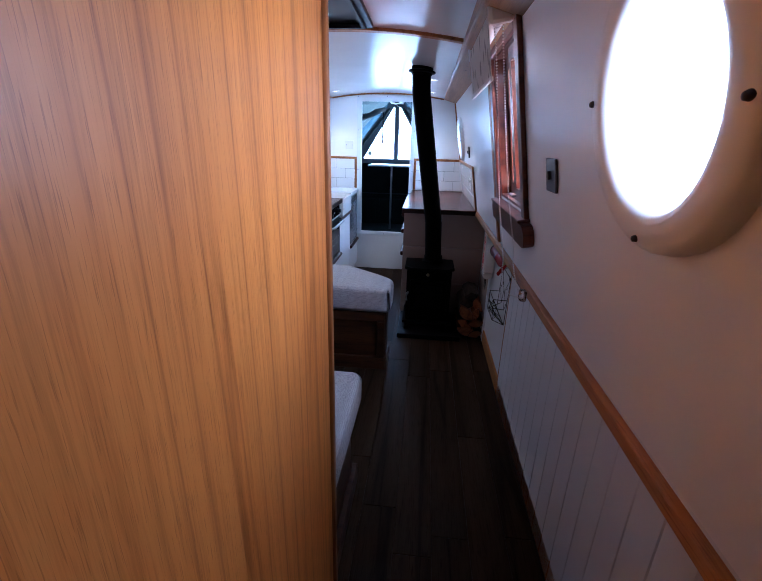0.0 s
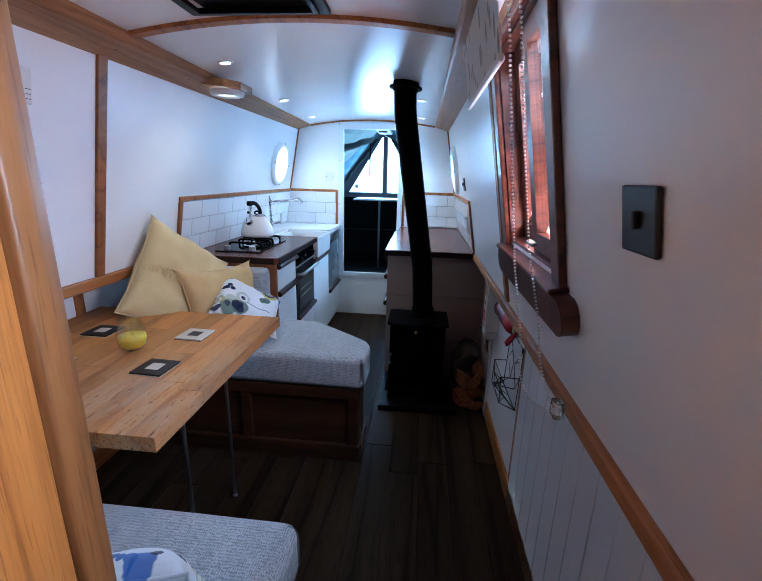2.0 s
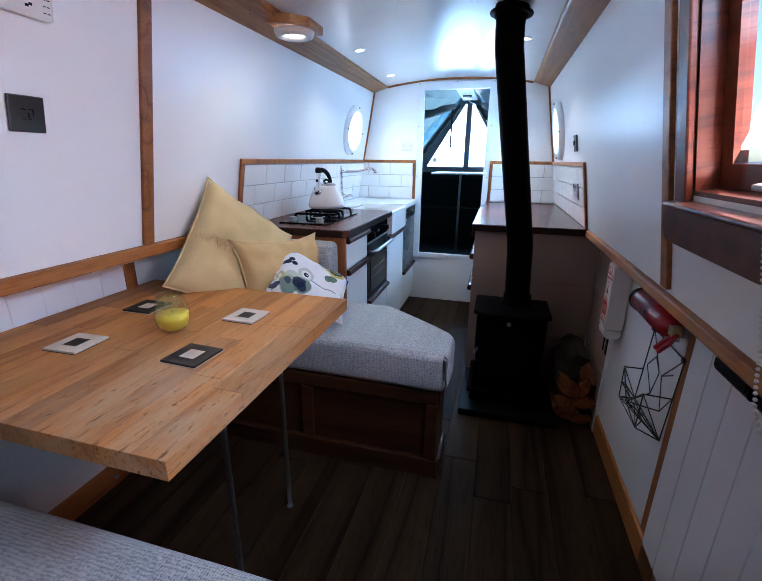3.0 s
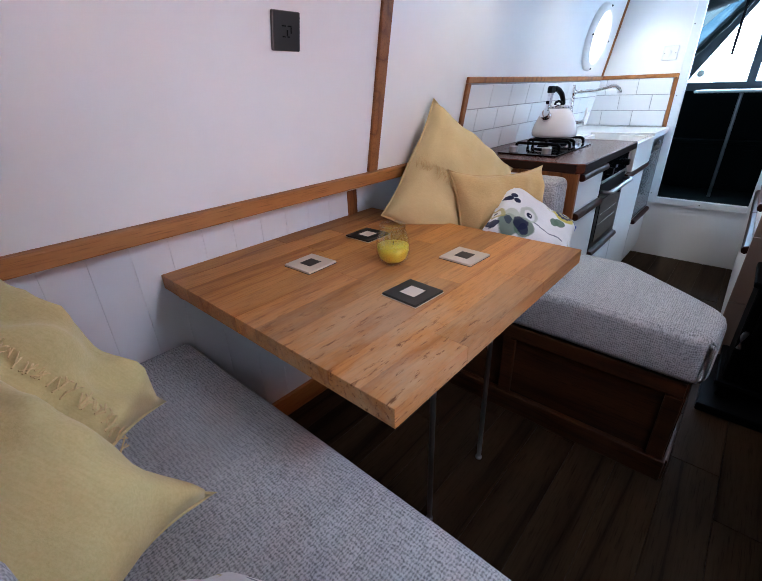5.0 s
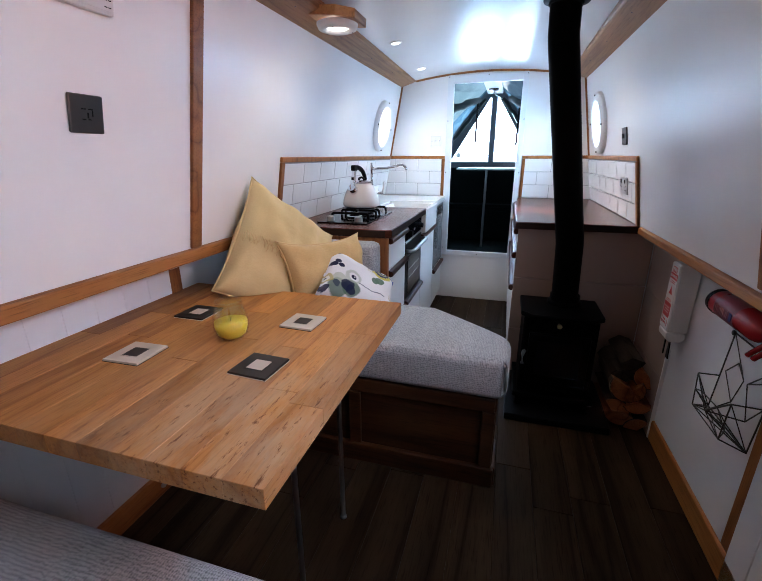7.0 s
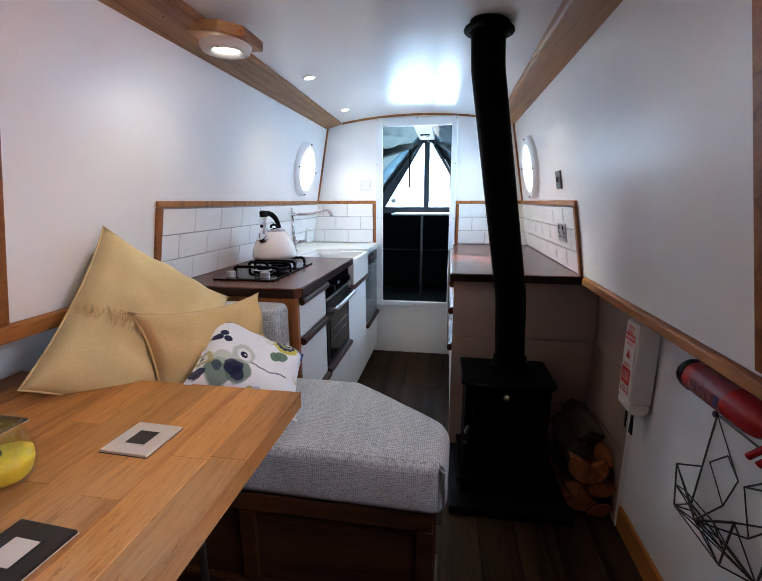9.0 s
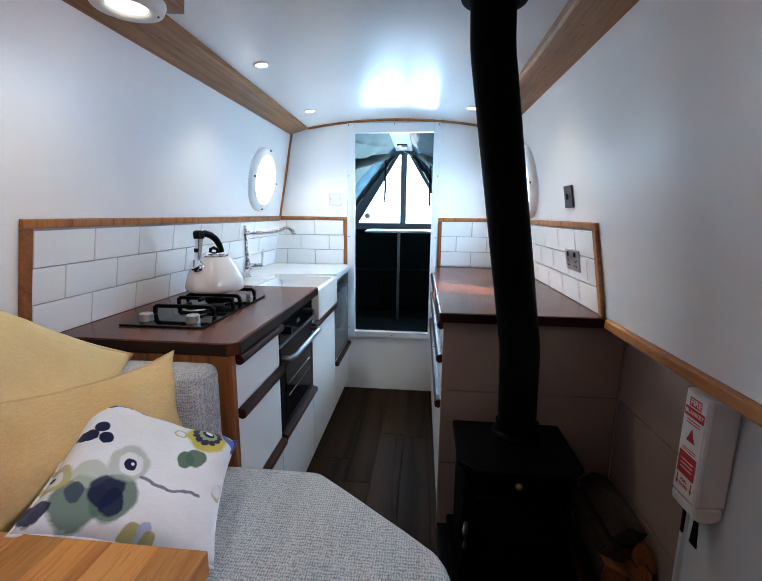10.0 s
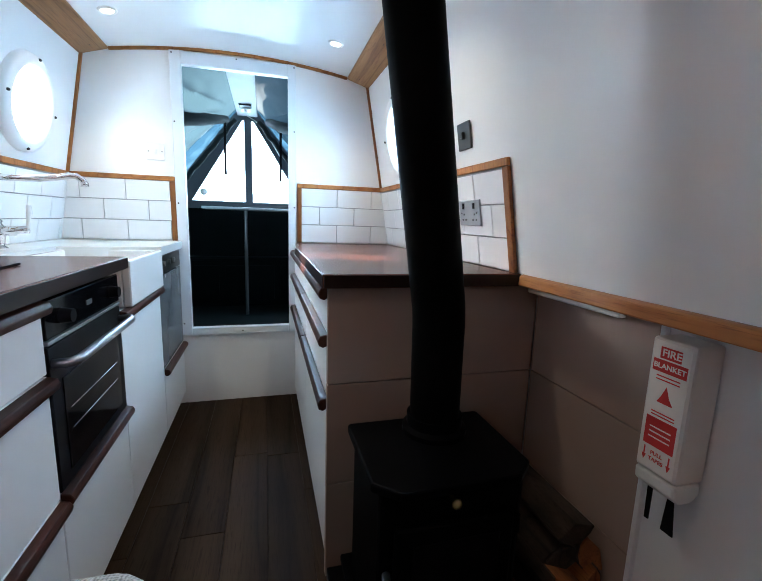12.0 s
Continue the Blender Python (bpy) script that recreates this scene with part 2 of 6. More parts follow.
def fabric(name, a, b, scale=420.0, rough=0.95, strength=0.6, crease=0.25, knots=0.0):
    m = mat(name, a, rough, spec=0.15)
    v = coords(m)
    slub = coords(m, (1.0, 0.12, 1.0))
    slub2 = coords(m, (0.12, 1.0, 1.0))
    weave = node(m, "ShaderNodeTexVoronoi", Scale=scale)
    n1 = node(m, "ShaderNodeTexNoise", Scale=scale * 0.45, Detail=3.0)
    n2 = node(m, "ShaderNodeTexNoise", Scale=scale * 0.45, Detail=3.0)
    n3 = node(m, "ShaderNodeTexNoise", Scale=6.0, Detail=4.0)
    wire(m, v, weave.inputs["Vector"])
    wire(m, slub, n1.inputs["Vector"])
    wire(m, slub2, n2.inputs["Vector"])
    wire(m, v, n3.inputs["Vector"])
    thread = mix(m, 0.5, n1.outputs[0], n2.outputs[0])
    col = ramp(m, thread, [(0.36, b), (0.62, a)])
    soft = ramp(m, n3.outputs[0], [(0.25, (1 - crease * 0.5,) * 3), (0.75, (1.0, 1.0, 1.0))])
    wire(m, mix(m, 1.0, col, soft, "MULTIPLY"), bsdf(m).inputs["Base Color"])
    h = mix(m, 0.5, weave.outputs["Distance"], thread)
    if knots:
        spot = ramp(m, weave.outputs["Distance"], [(0.05, (1.12, 1.12, 1.12)), (0.55, (1 - knots,) * 3)])
        wire(m, mix(m, 1.0, mix(m, 1.0, col, soft, "MULTIPLY"), spot, "MULTIPLY"), bsdf(m).inputs["Base Color"])
    bump(m, h, strength, 0.0015)
    bsdf(m).inputs["Sheen Weight"].default_value = 0.15
    return m


def tweed(name, light, dark, period=0.0050):
    """Coarse two-tone weave: crossed, wandering yarns with dark gaps."""
    m = mat(name, light, 0.95, spec=0.12)
    v = coords(m)
    yarn = []
    for stretch in ((1.0, 0.30, 0.6), (0.30, 1.0, 0.6)):
        w = node(m, "ShaderNodeTexNoise", Scale=1.1 / period, Detail=2.5, Roughness=0.6)
        wire(m, coords(m, stretch), w.inputs["Vector"])
        yarn.append(w.outputs[0])
    rows = []
    for direction, turn in (("X", 0.0), ("Y", radians(45))):
        w = node(m, "ShaderNodeTexWave", Scale=2 * math.pi / (20 * period * 1.25), Distortion=5.0, Detail=2.0)
        w.inputs["Detail Scale"].default_value = 1.6
        w.bands_direction = direction
        wire(m, coords(m, rot=(turn, 0, 0)), w.inputs["Vector"])
        rows.append(w.outputs["Fac"])
    cross = mix(m, 0.33, mix(m, 0.5, yarn[0], yarn[1]), mix(m, 0.5, rows[0], rows[1]))
    fuzz = node(m, "ShaderNodeTexNoise", Scale=300.0, Detail=2.0)
    streak = node(m, "ShaderNodeTexNoise", Scale=26.0, Detail=4.0, Roughness=0.7)
    wire(m, v, fuzz.inputs["Vector"])
    wire(m, coords(m, (1.0, 0.12, 1.0)), streak.inputs["Vector"])
    h = mix(m, 0.35, cross, fuzz.outputs[0])
    col = ramp(m, h, [(0.36, dark), (0.58, light)])
    col = mix(m, 1.0, col, ramp(m, streak.outputs[0], [(0.3, (0.86, 0.87, 0.88)), (0.7, (1.05, 1.05, 1.05))]), "MULTIPLY")
    wire(m, col, bsdf(m).inputs["Base Color"])
    bump(m, h, 0.6, 0.0012)
    bsdf(m).inputs["Sheen Weight"].default_value = 0.15
    return m


def glow(name, colour, strength):
    m = bpy.data.materials.new(name)
    m.use_nodes = True
    p = m.node_tree.nodes["Principled BSDF"]
    p.inputs["Base Color"].default_value = (0.8, 0.8, 0.8, 1)
    p.inputs["Emission Color"].default_value = (*colour, 1)
    p.inputs["Emission Strength"].default_value = strength
    return m


def glass(name, colour=(1, 1, 1), rough=0.0):
    m = mat(name, colour, rough)
    bsdf(m).inputs["Transmission Weight"].default_value = 1.0
    bsdf(m).inputs["IOR"].default_value = 1.45
    return m


WHITE = paint("white_satin_paint", (0.83, 0.82, 0.815), 0.31, 0.05, 0.04)
CEILING = paint("white_gloss_ceiling", (0.76, 0.77, 0.78), 0.20, 0.04, 0.02)
BOARD_WHITE = paint("white_board_paint", (0.74, 0.75, 0.78), 0.34, 0.06, 0.06)
DOOR_WHITE = paint("white_unit_front", (0.76, 0.78, 0.80), 0.32, 0.03, 0.02)
STOVE_TILE = paint("putty_brown_tile", (0.33, 0.240, 0.203), 0.45, 0.12, 0.05)
OAK_VENEER = wood("oak_veneer", (0.38, 0.115, 0.020), (0.56, 0.190, 0.034), (0.61, 0.218, 0.042), "z", 0.42, 11.0, 0.030, 0, 1.0, 0.03, 700.0, 0.35, 0.55)
TRIM = wood("varnished_trim", (0.24, 0.08, 0.018), (0.35, 0.135, 0.032), (0.42, 0.175, 0.045), "y", 0.42, 7.0, 0.05, 0.15, 1.0, 0.06, 300.0, 0.35, 0.36)
TRIM_Z = wood("varnished_stud", (0.18, 0.06, 0.015), (0.27, 0.10, 0.026), (0.33, 0.13, 0.035), "z", 0.42, 7.0, 0.05, 0.15, 1.0, 0.06, 300.0, 0.35, 0.36)
CORNICE = wood("pine_cornice", (0.24, 0.11, 0.038), (0.35, 0.175, 0.064), (0.41, 0.215, 0.082), "y", 0.42, 6.0, 0.04, 0.1, 1.0, 0.05, 260.0, 0.35, 0.5)
MAHOGANY = wood("mahogany_frame", (0.05, 0.012, 0.006), (0.095, 0.024, 0.010), (0.14, 0.038, 0.016), "z", 0.3, 7.0, 0.06, 0.2, 1.0, 0.15, 300.0, 0.4, 0.5)
BOX_WOOD = wood("stained_box_wood", (0.026, 0.009, 0.003), (0.054, 0.019, 0.006), (0.074, 0.028, 0.009), "x", 0.4, 6.0, 0.06, 0.15, 1.0, 0.2)
TABLE_WOOD = wood("beech_stave", (0.40, 0.155, 0.036), (0.53, 0.232, 0.058), (0.59, 0.280, 0.080), "y", 0.46, 2.0, 0.07, 0.26, 0.6, 0.0, 190.0, 0.22, 0.30)


def worn(m, corner, reach, pale):
    """Bleached, gouged wood that fades out from a corner."""
    tc = node(m, "ShaderNodeTexCoord")
    d = node(m, "ShaderNodeVectorMath")
    d.operation = "DISTANCE"
    wire(m, tc.outputs["Object"], d.inputs[0])
    d.inputs[1].default_value = corner
    near = node(m, "ShaderNodeMapRange")
    near.inputs["From Min"].default_value, near.inputs["From Max"].default_value = reach, reach * 0.25
    wire(m, d.outputs["Value"], near.inputs["Value"])
    patch = node(m, "ShaderNodeTexNoise", Scale=9.0, Detail=5.0, Roughness=0.65)
    wire(m, coords(m, (1.0, 0.35, 1.0)), patch.inputs["Vector"])
    gouge = node(m, "ShaderNodeTexNoise", Scale=90.0, Detail=4.0, Roughness=0.7)
    wire(m, coords(m, (1.0, 0.20, 1.0)), gouge.inputs["Vector"])
    both = node(m, "ShaderNodeMath")
    both.operation = "MULTIPLY"
    wire(m, near.outputs[0], both.inputs[0])
    wire(m, ramp(m, patch.outputs[0], [(0.40, (0, 0, 0)), (0.60, (1, 1, 1))]), both.inputs[1])
    col = bsdf(m).inputs["Base Color"].links[0].from_socket
    col = mix(m, both.outputs[0], col, mix(m, 0.55, col, pale))
    dents = mix(m, near.outputs[0], (1.0, 1.0, 1.0), ramp(m, gouge.outputs[0], [(0.34, (0.34, 0.24, 0.16)), (0.43, (1, 1, 1))]))
    wire(m, mix(m, 1.0, col, dents, "MULTIPLY"), bsdf(m).inputs["Base Color"])
    bump(m, gouge.outputs[0], 0.35, 0.0012)


worn(TABLE_WOOD, (-0.30, 1.80, 0.742), 0.60, (0.54, 0.42, 0.28))
WORKTOP = wood("walnut_worktop", (0.048, 0.013, 0.007), (0.090, 0.027, 0.015), (0.120, 0.038, 0.021), "y", 0.24, 3.0, 0.05, 0.1, 1.0, 0.0, 300.0, 0.28, 0.22)
PULL = wood("dark_pull_wood", (0.022, 0.0065, 0.004), (0.042, 0.013, 0.008), (0.058, 0.019, 0.0115), "y", 0.33, 4.0, 0.05, 0.1, 1.0, 0.0, 300.0, 0.14, 0.4)
FLOOR = wood("dark_floor_plank", (0.017, 0.0095, 0.005), (0.032, 0.019, 0.011), (0.043, 0.0265, 0.0155), "y", 0.42, 4.0, 0.05, 0.16, 1.0, 0.0, 240.0, 0.035, 0.6)
LOG = wood("split_log", (0.13, 0.038, 0.009), (0.25, 0.080, 0.020), (0.32, 0.115, 0.032), "y", 0.8, 7.0, 0.1, 0.4)
BARK = wood("log_bark", (0.014, 0.009, 0.006), (0.030, 0.020, 0.013), (0.048, 0.032, 0.022), "y", 0.9, 9.0, 0.3, 0.3)
TILE = paint("white_glazed_tile", (0.80, 0.80, 0.80), 0.09, 0.02, 0.01)
GROUT = paint("grey_grout", (0.34, 0.34, 0.34), 0.85, 0.15, 0.3)
IRON = paint("black_stove_iron", (0.0025, 0.0025, 0.003), 0.45, 0.2, 0.25)
bsdf(IRON).inputs["Specular IOR Level"].default_value = 0.025
FLUE = paint("black_flue_enamel", (0.0025, 0.0025, 0.0025), 0.5, 0.2, 0.1)
bsdf(FLUE).inputs["Specular IOR Level"].default_value = 0.02
BLACK = paint("black_plastic", (0.005, 0.005, 0.006), 0.30, 0.1, 0.05)
bsdf(BLACK).inputs["Specular IOR Level"].default_value = 0.08
BLACK_GLASS = mat("black_glass", (0.004, 0.004, 0.005), 0.08, spec=0.16)
EDGE_DARK = mat("near_black_edge", (0.018, 0.007, 0.005), 0.35, spec=0.2)
CHROME = mat("chrome", (0.75, 0.75, 0.77), 0.10, 1.0)
STEEL = mat("brushed_steel", (0.40, 0.40, 0.41), 0.34, 1.0)
PLATE = mat("dark_nickel_plate", (0.095, 0.09, 0.088), 0.36, 1.0)
WIRE = mat("black_wire", (0.012, 0.012, 0.012), 0.45)
CERAMIC = mat("white_ceramic", (0.80, 0.80, 0.80), 0.10)
QUARTZ = paint("pale_sink_surround", (0.74, 0.75, 0.74), 0.18, 0.04, 0.01)
CREAM = paint("cream_enamel", (0.78, 0.75, 0.725), 0.12, 0.03, 0.0)
GREY_CLOTH = tweed("grey_tweed", (0.54, 0.552, 0.57), (0.19, 0.197, 0.207), 0.0044)
YELLOW = fabric("mustard_cotton", (0.70, 0.545, 0.27), (0.64, 0.485, 0.23), 700.0, strength=0.25)
PALE_YELLOW = fabric("pale_yellow_cotton", (0.66, 0.56, 0.27), (0.59, 0.49, 0.22), 700.0, strength=0.25)
OCHRE = fabric("ochre_linen", (0.66, 0.47, 0.21), (0.58, 0.40, 0.17), 650.0, strength=0.3)
# near-black cloth: painted shade of the gap under the bow cover, and the hem
SHADE_AND_HEM_CANVAS = fabric("shade_and_hem_canvas", (0.022, 0.030, 0.032), (0.014, 0.02, 0.022), 500.0, strength=0.2)
CANVAS = fabric("green_canvas", (0.075, 0.105, 0.115), (0.055, 0.08, 0.088), 500.0, strength=0.2)
thin = node(CANVAS, "ShaderNodeBsdfTranslucent", Color=(0.050, 0.084, 0.105, 1))
blend = node(CANVAS, "ShaderNodeMixShader", Fac=0.45)
wire(CANVAS, bsdf(CANVAS).outputs[0], blend.inputs[1])
wire(CANVAS, thin.outputs[0], blend.inputs[2])
wire(CANVAS, blend.outputs[0], CANVAS.node_tree.nodes["Material Output"].inputs["Surface"])
RED = paint("red_enamel", (0.36, 0.015, 0.02), 0.25, 0.05, 0.0)
WHITE_PLASTIC = paint("white_plastic", (0.72, 0.70, 0.67), 0.35, 0.04, 0.02)
LABEL_RED = mat("red_print", (0.55, 0.03, 0.03), 0.5)
LABEL_WHITE = mat("white_print", (0.78, 0.76, 0.73), 0.5)
BRASS = mat("aged_brass", (0.45, 0.33, 0.15), 0.35, 1.0)
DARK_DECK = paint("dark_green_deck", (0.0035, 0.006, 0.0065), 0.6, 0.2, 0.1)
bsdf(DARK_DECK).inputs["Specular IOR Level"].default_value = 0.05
GLASS = glass("clear_glass")


def thin_glass(name):
    """Thin clear glass: see-through with a faint mirror gloss."""
    m = bpy.data.materials.new(name)
    m.use_nodes = True
    nt = m.node_tree
    nt.nodes.remove(bsdf(m))
    clear, gloss, both = [nt.nodes.new("ShaderNode" + k) for k in ("BsdfTransparent", "BsdfGlossy", "MixShader")]
    clear.inputs[0].default_value = (0.97, 0.98, 0.98, 1)
    gloss.inputs["Roughness"].default_value = 0.03
    both.inputs[0].default_value = 0.13
    nt.links.new(clear.outputs[0], both.inputs[1])
    nt.links.new(gloss.outputs[0], both.inputs[2])
    nt.links.new(both.outputs[0], nt.nodes["Material Output"].inputs[0])
    return m


JAR_GLASS = thin_glass("thin_jar_glass")
LED = glow("led_disc", (1.0, 0.90, 0.72), 0.9)
SPOT_GLOW = glow("spot_glow", (1.0, 0.94, 0.86), 3.0)
SCREW = mat("screw_head", (0.06, 0.05, 0.05), 0.4, 0.8)
BEAD = mat("white_bead", (0.75, 0.74, 0.72), 0.3)
BLIND = fabric("blind_cloth", (0.72, 0.71, 0.68), (0.66, 0.65, 0.62), 600.0, strength=0.1)
leaf = node(BLIND, "ShaderNodeTexVoronoi", Scale=26.0)
wire(BLIND, coords(BLIND, (1.0, 0.45, 1.0), (0, 0, 0.5)), leaf.inputs["Vector"])
plain = bsdf(BLIND).inputs["Base Color"].links[0].from_socket
wire(BLIND, mix(BLIND, 1.0, plain, ramp(BLIND, leaf.outputs["Distance"], [(0.26, (0.42, 0.44, 0.44)), (0.34, (1, 1, 1))]), "MULTIPLY"), bsdf(BLIND).inputs["Base Color"])
CANDLE = mat("yellow_wax", (0.80, 0.62, 0.03), 0.4)
bsdf(CANDLE).inputs["Subsurface Weight"].default_value = 0.2
COASTER_DARK = paint("dark_coaster", (0.012, 0.009, 0.008), 0.4, 0.1, 0.05)
COASTER_PALE = paint("pale_coaster", (0.62, 0.54, 0.46), 0.4, 0.08, 0.05)

# ---- large structure ----
# floor under the planks
solid("floor", box(XC - HALF_LOW_L - 0.05, XC + HALF_LOW + 0.05, Y0, YB + 0.03, -0.06, -0.006), FLOOR, "dark brown plank floor of the cabin", "floor", "structure")

# leaning cabin sides with their openings
TOPS = up(1.95)
PORT_R = (0.985, up(1.452), 0.152)
PORT_BR = (4.47, up(1.430), 0.142)
PORT_BL = (-4.530, up(1.445), 0.142)
WIN = (1.872, 2.388, up(1.165), up(1.735))
solid("wall_right", plate(rect(Y0, YB + 0.05, 0, TOPS), [ring_pts(*PORT_R), rect(*WIN), ring_pts(*PORT_BR)], 0.07), WHITE,
      "white painted leaning cabin side with a window and portholes", "wall", "structure", m=SIDE_R)
solid("wall_left", plate(rect(-YB - 0.05, -Y0, 0, TOPS), [ring_pts(*PORT_BL)], 0.07), WHITE,
      "white painted leaning cabin side with a porthole", "wall", "structure", m=SIDE_L)
# lower sides and the ledge under the gunwale
for s, nm, hw in ((1, "wall_lower_right", HALF_LOW), (-1, "wall_lower_left", HALF_LOW_L)):
    x0, x1 = sorted((XC + s * hw, XC + s * (hw + 0.05)))
    b = box(x0, x1, Y0, YB + 0.05, -0.05, 0.92)
    x0, x1 = sorted((XC + s * (HALF_GUN + 0.004), XC + s * hw))
    box(x0, x1, Y0, YB + 0.05, 0.876, 0.902, bm=b)
    solid(nm, b, BOARD_WHITE, "white painted lower cabin side below the gunwale", "wall", "structure")

# arched ceiling
b = bmesh.new()
N = 18
xs = [XC - 0.74 + 1.48 * i / N for i in range(N + 1)]
prism([(x, ceil_z(x)) for x in xs] + [(x, ceil_z(x) + 0.05) for x in reversed(xs)], Y0, YB + 0.05, "y", bm=b)
for v in b.verts:
    v.co.z += 0.010 * (4.93 - v.co.y)
solid("ceiling", b, CEILING, "glossy white arched cabin ceiling", "ceiling", "structure", smooth="auto")

# front bulkhead with the doorway
DX0, DX1, DZ0, DZ1 = -0.425, 0.098, 0.428, 1.778
top = [(x, ceil_z(x) + 0.02) for x in reversed(xs)]
outl = [(XC - HALF_LOW_L - 0.02, -0.05), (XC + HALF_LOW + 0.02, -0.05), (XC + HALF_LOW + 0.02, 0.9), (XC + half(1.8) + 0.05, 1.79)] + top + [(XC - half(1.8) - 0.05, 1.79), (XC - HALF_LOW_L - 0.02, 0.9)]
solid("wall_front", plate(outl, [rect(DX0, DX1, DZ0, DZ1)], 0.04), WHITE, "white painted front bulkhead with a doorway", "wall", "structure",
      m=pose(0, YB + 0.04, 0, 90, 0, 0))
solid("wall_back", plate([(-1.2, -0.05), (0.9, -0.05), (0.9, 2.0), (-1.2, 2.0)], [], 0.04), WHITE, "plain white end wall", "wall", "structure", m=pose(0, Y0, 0, 90, 0, 0))
# partition of the passage: oak veneered side and the bulkhead behind the bench
solid("wall_passage", box(0.045, 0.078, Y0, 1.20, 0.0, 1.93), OAK_VENEER, "varnished oak veneer partition along the passage", "wall", "structure")
solid("wall_cabin", box(-1.14, 0.044, 0.86, 0.895, 0.0, 1.94), WHITE, "white partition behind the bench", "wall", "structure")
solid("trim_passage_edge", prism([(0.035, 1.201), (0.086, 1.201), (0.088, 1.215), (0.082, 1.232), (0.066, 1.24), (0.045, 1.236), (0.036, 1.222)], 0.0, 1.925, "z", 0.003), TRIM_Z,
      "rounded varnished oak edging of the partition", "trim", "structure", smooth="auto")

# wood cornices, gunwale strips, skirting, studs, battens
for s, nm in ((-1, "trim_cornice_left"), (1, "trim_cornice_right")):
    prof = [(XC + s * (half(1.762) + 0.01), 1.762), (XC + s * 0.580, 1.800), (XC + s * 0.572, 1.806), (XC + s * 0.572, 1.93), (XC + s * 0.60, 1.94), (XC + s * 0.72, 1.94)]
    b = prism(prof, Y0, YB - 0.001, "y", 0.002)
    for v in b.verts:
        v.co.z -= 0.005 * (4.93 - v.co.y)
    solid(nm, b, CORNICE, "varnished pine cornice plank between side and ceiling", "trim", "structure")
tg = prism([(0.671, 0.872), (0.700, 0.872), (0.700, 0.905), (0.684, 0.905), (0.673, 0.900)], Y0, 3.584, "y", 0.004)
for v in tg.verts:
    v.co.z += 0.0045 * (v.co.y - 3.5)
solid("trim_gunwale_right", tg, TRIM, "varnished oak gunwale strip with a slight sheer", "trim", "structure")
solid("trim_gunwale_left", prism([(-0.982, 0.885), (-1.02, 0.883), (-1.02, 0.930), (-1.008, 0.930), (-0.985, 0.924)], 0.90, 3.148, "y", 0.004), TRIM,
      "varnished oak gunwale strip", "trim", "structure")
solid("baseboard", prism([(0.785, 0.0), (0.765, 0.0), (0.765, 0.088), (0.771, 0.096), (0.785, 0.096)], Y0, 3.19, "y", 0.002), TRIM,
      "varnished oak skirting board", "baseboard", "structure")
for nm, side, y, z0, z1, w in (("trim_stud_left", SIDE_L, -2.515, up(0.93), up(1.768), 0.046), ("trim_stud_right", SIDE_R, 2.522, up(0.917), up(1.768), 0.046)):
    solid(nm, box(y - w / 2, y + w / 2, z0, z1, -0.012, 0.002, 0.003), TRIM_Z, "varnished oak cover strip on the cabin side", "trim", "structure", m=side @ pose(0, 0, 0))
solid("trim_stud_low_right", box(0.772, 0.786, 2.50, 2.55, 0.097, 0.866, 0.003), TRIM_Z, "varnished oak cover strip below the gunwale", "trim", "structure")
solid("trim_stud_low_left", box(-1.146, -1.130, 2.515, 2.565, 0.0, 0.875, 0.003), TRIM_Z, "varnished oak cover strip below the gunwale", "trim", "structure")
bx = [XC - 0.57 + 1.14 * i / 16 for i in range(17)]
solid("trim_ceiling_batten", prism([(x, ceil_z(x, 2.53) - 0.014) for x in bx] + [(x, ceil_z(x, 2.53) + 0.003) for x in reversed(bx)], 2.508, 2.552, "y", 0.002), TRIM,
      "arched varnished oak ceiling batten", "trim", "structure")
solid("trim_ceiling_front", prism([(x, ceil_z(x) - 0.013) for x in bx] + [(x, ceil_z(x) + 0.003) for x in reversed(bx)], YB - 0.016, YB - 0.002, "y", 0.002), TRIM,
      "thin arched oak trim over the bulkhead", "trim", "structure")
for nm, s in (("trim_corner_left", -1), ("trim_corner_right", 1)):
    b = bmesh.new()
    x0, x1 = XC + s * (half(1.225) + 0.002), XC + s * (half(1.775) + 0.002)
    prism([(x0 - s * 0.014, 1.225), (x0, 1.225), (x1, 1.77), (x1 - s * 0.014, 1.77)], YB - 0.013, YB - 0.001, "y", 0.002, bm=b)
    solid(nm, b, TRIM_Z, "thin oak corner bead", "trim", "structure")

# door frame round the doorway
fr = thing("door_frame", "white painted frame round the bow doorway", "door frame", kind="structure", at=(0, YB, 0))
for nm, r in (("jamb", (-0.472, DX0 + 0.004, 0.392, 1.835)), ("jamb", (DX1 - 0.004, 0.136, 0.392, 1.835)), ("head", (DX0 + 0.004, DX1 - 0.004, DZ1 - 0.004, 1.835)), ("sill", (DX0 + 0.004, DX1 - 0.004, 0.392, DZ0 + 0.004))):
    part(nm, box(r[0], r[1], -0.014, -0.001, r[2], r[3], 0.003), DOOR_WHITE, fr)
for x, z in ((-0.46, 0.46), (0.126, 0.46), (-0.46, 1.1), (0.126, 1.1), (-0.46, 1.5), (0.126, 1.5), (-0.46, 1.82), (0.126, 1.82), (-0.16, 1.825), (-0.16, 0.41)):
    part("screw", tube((x, -0.013, z), (x, -0.016, z), 0.004, seg=8), SCREW, fr)

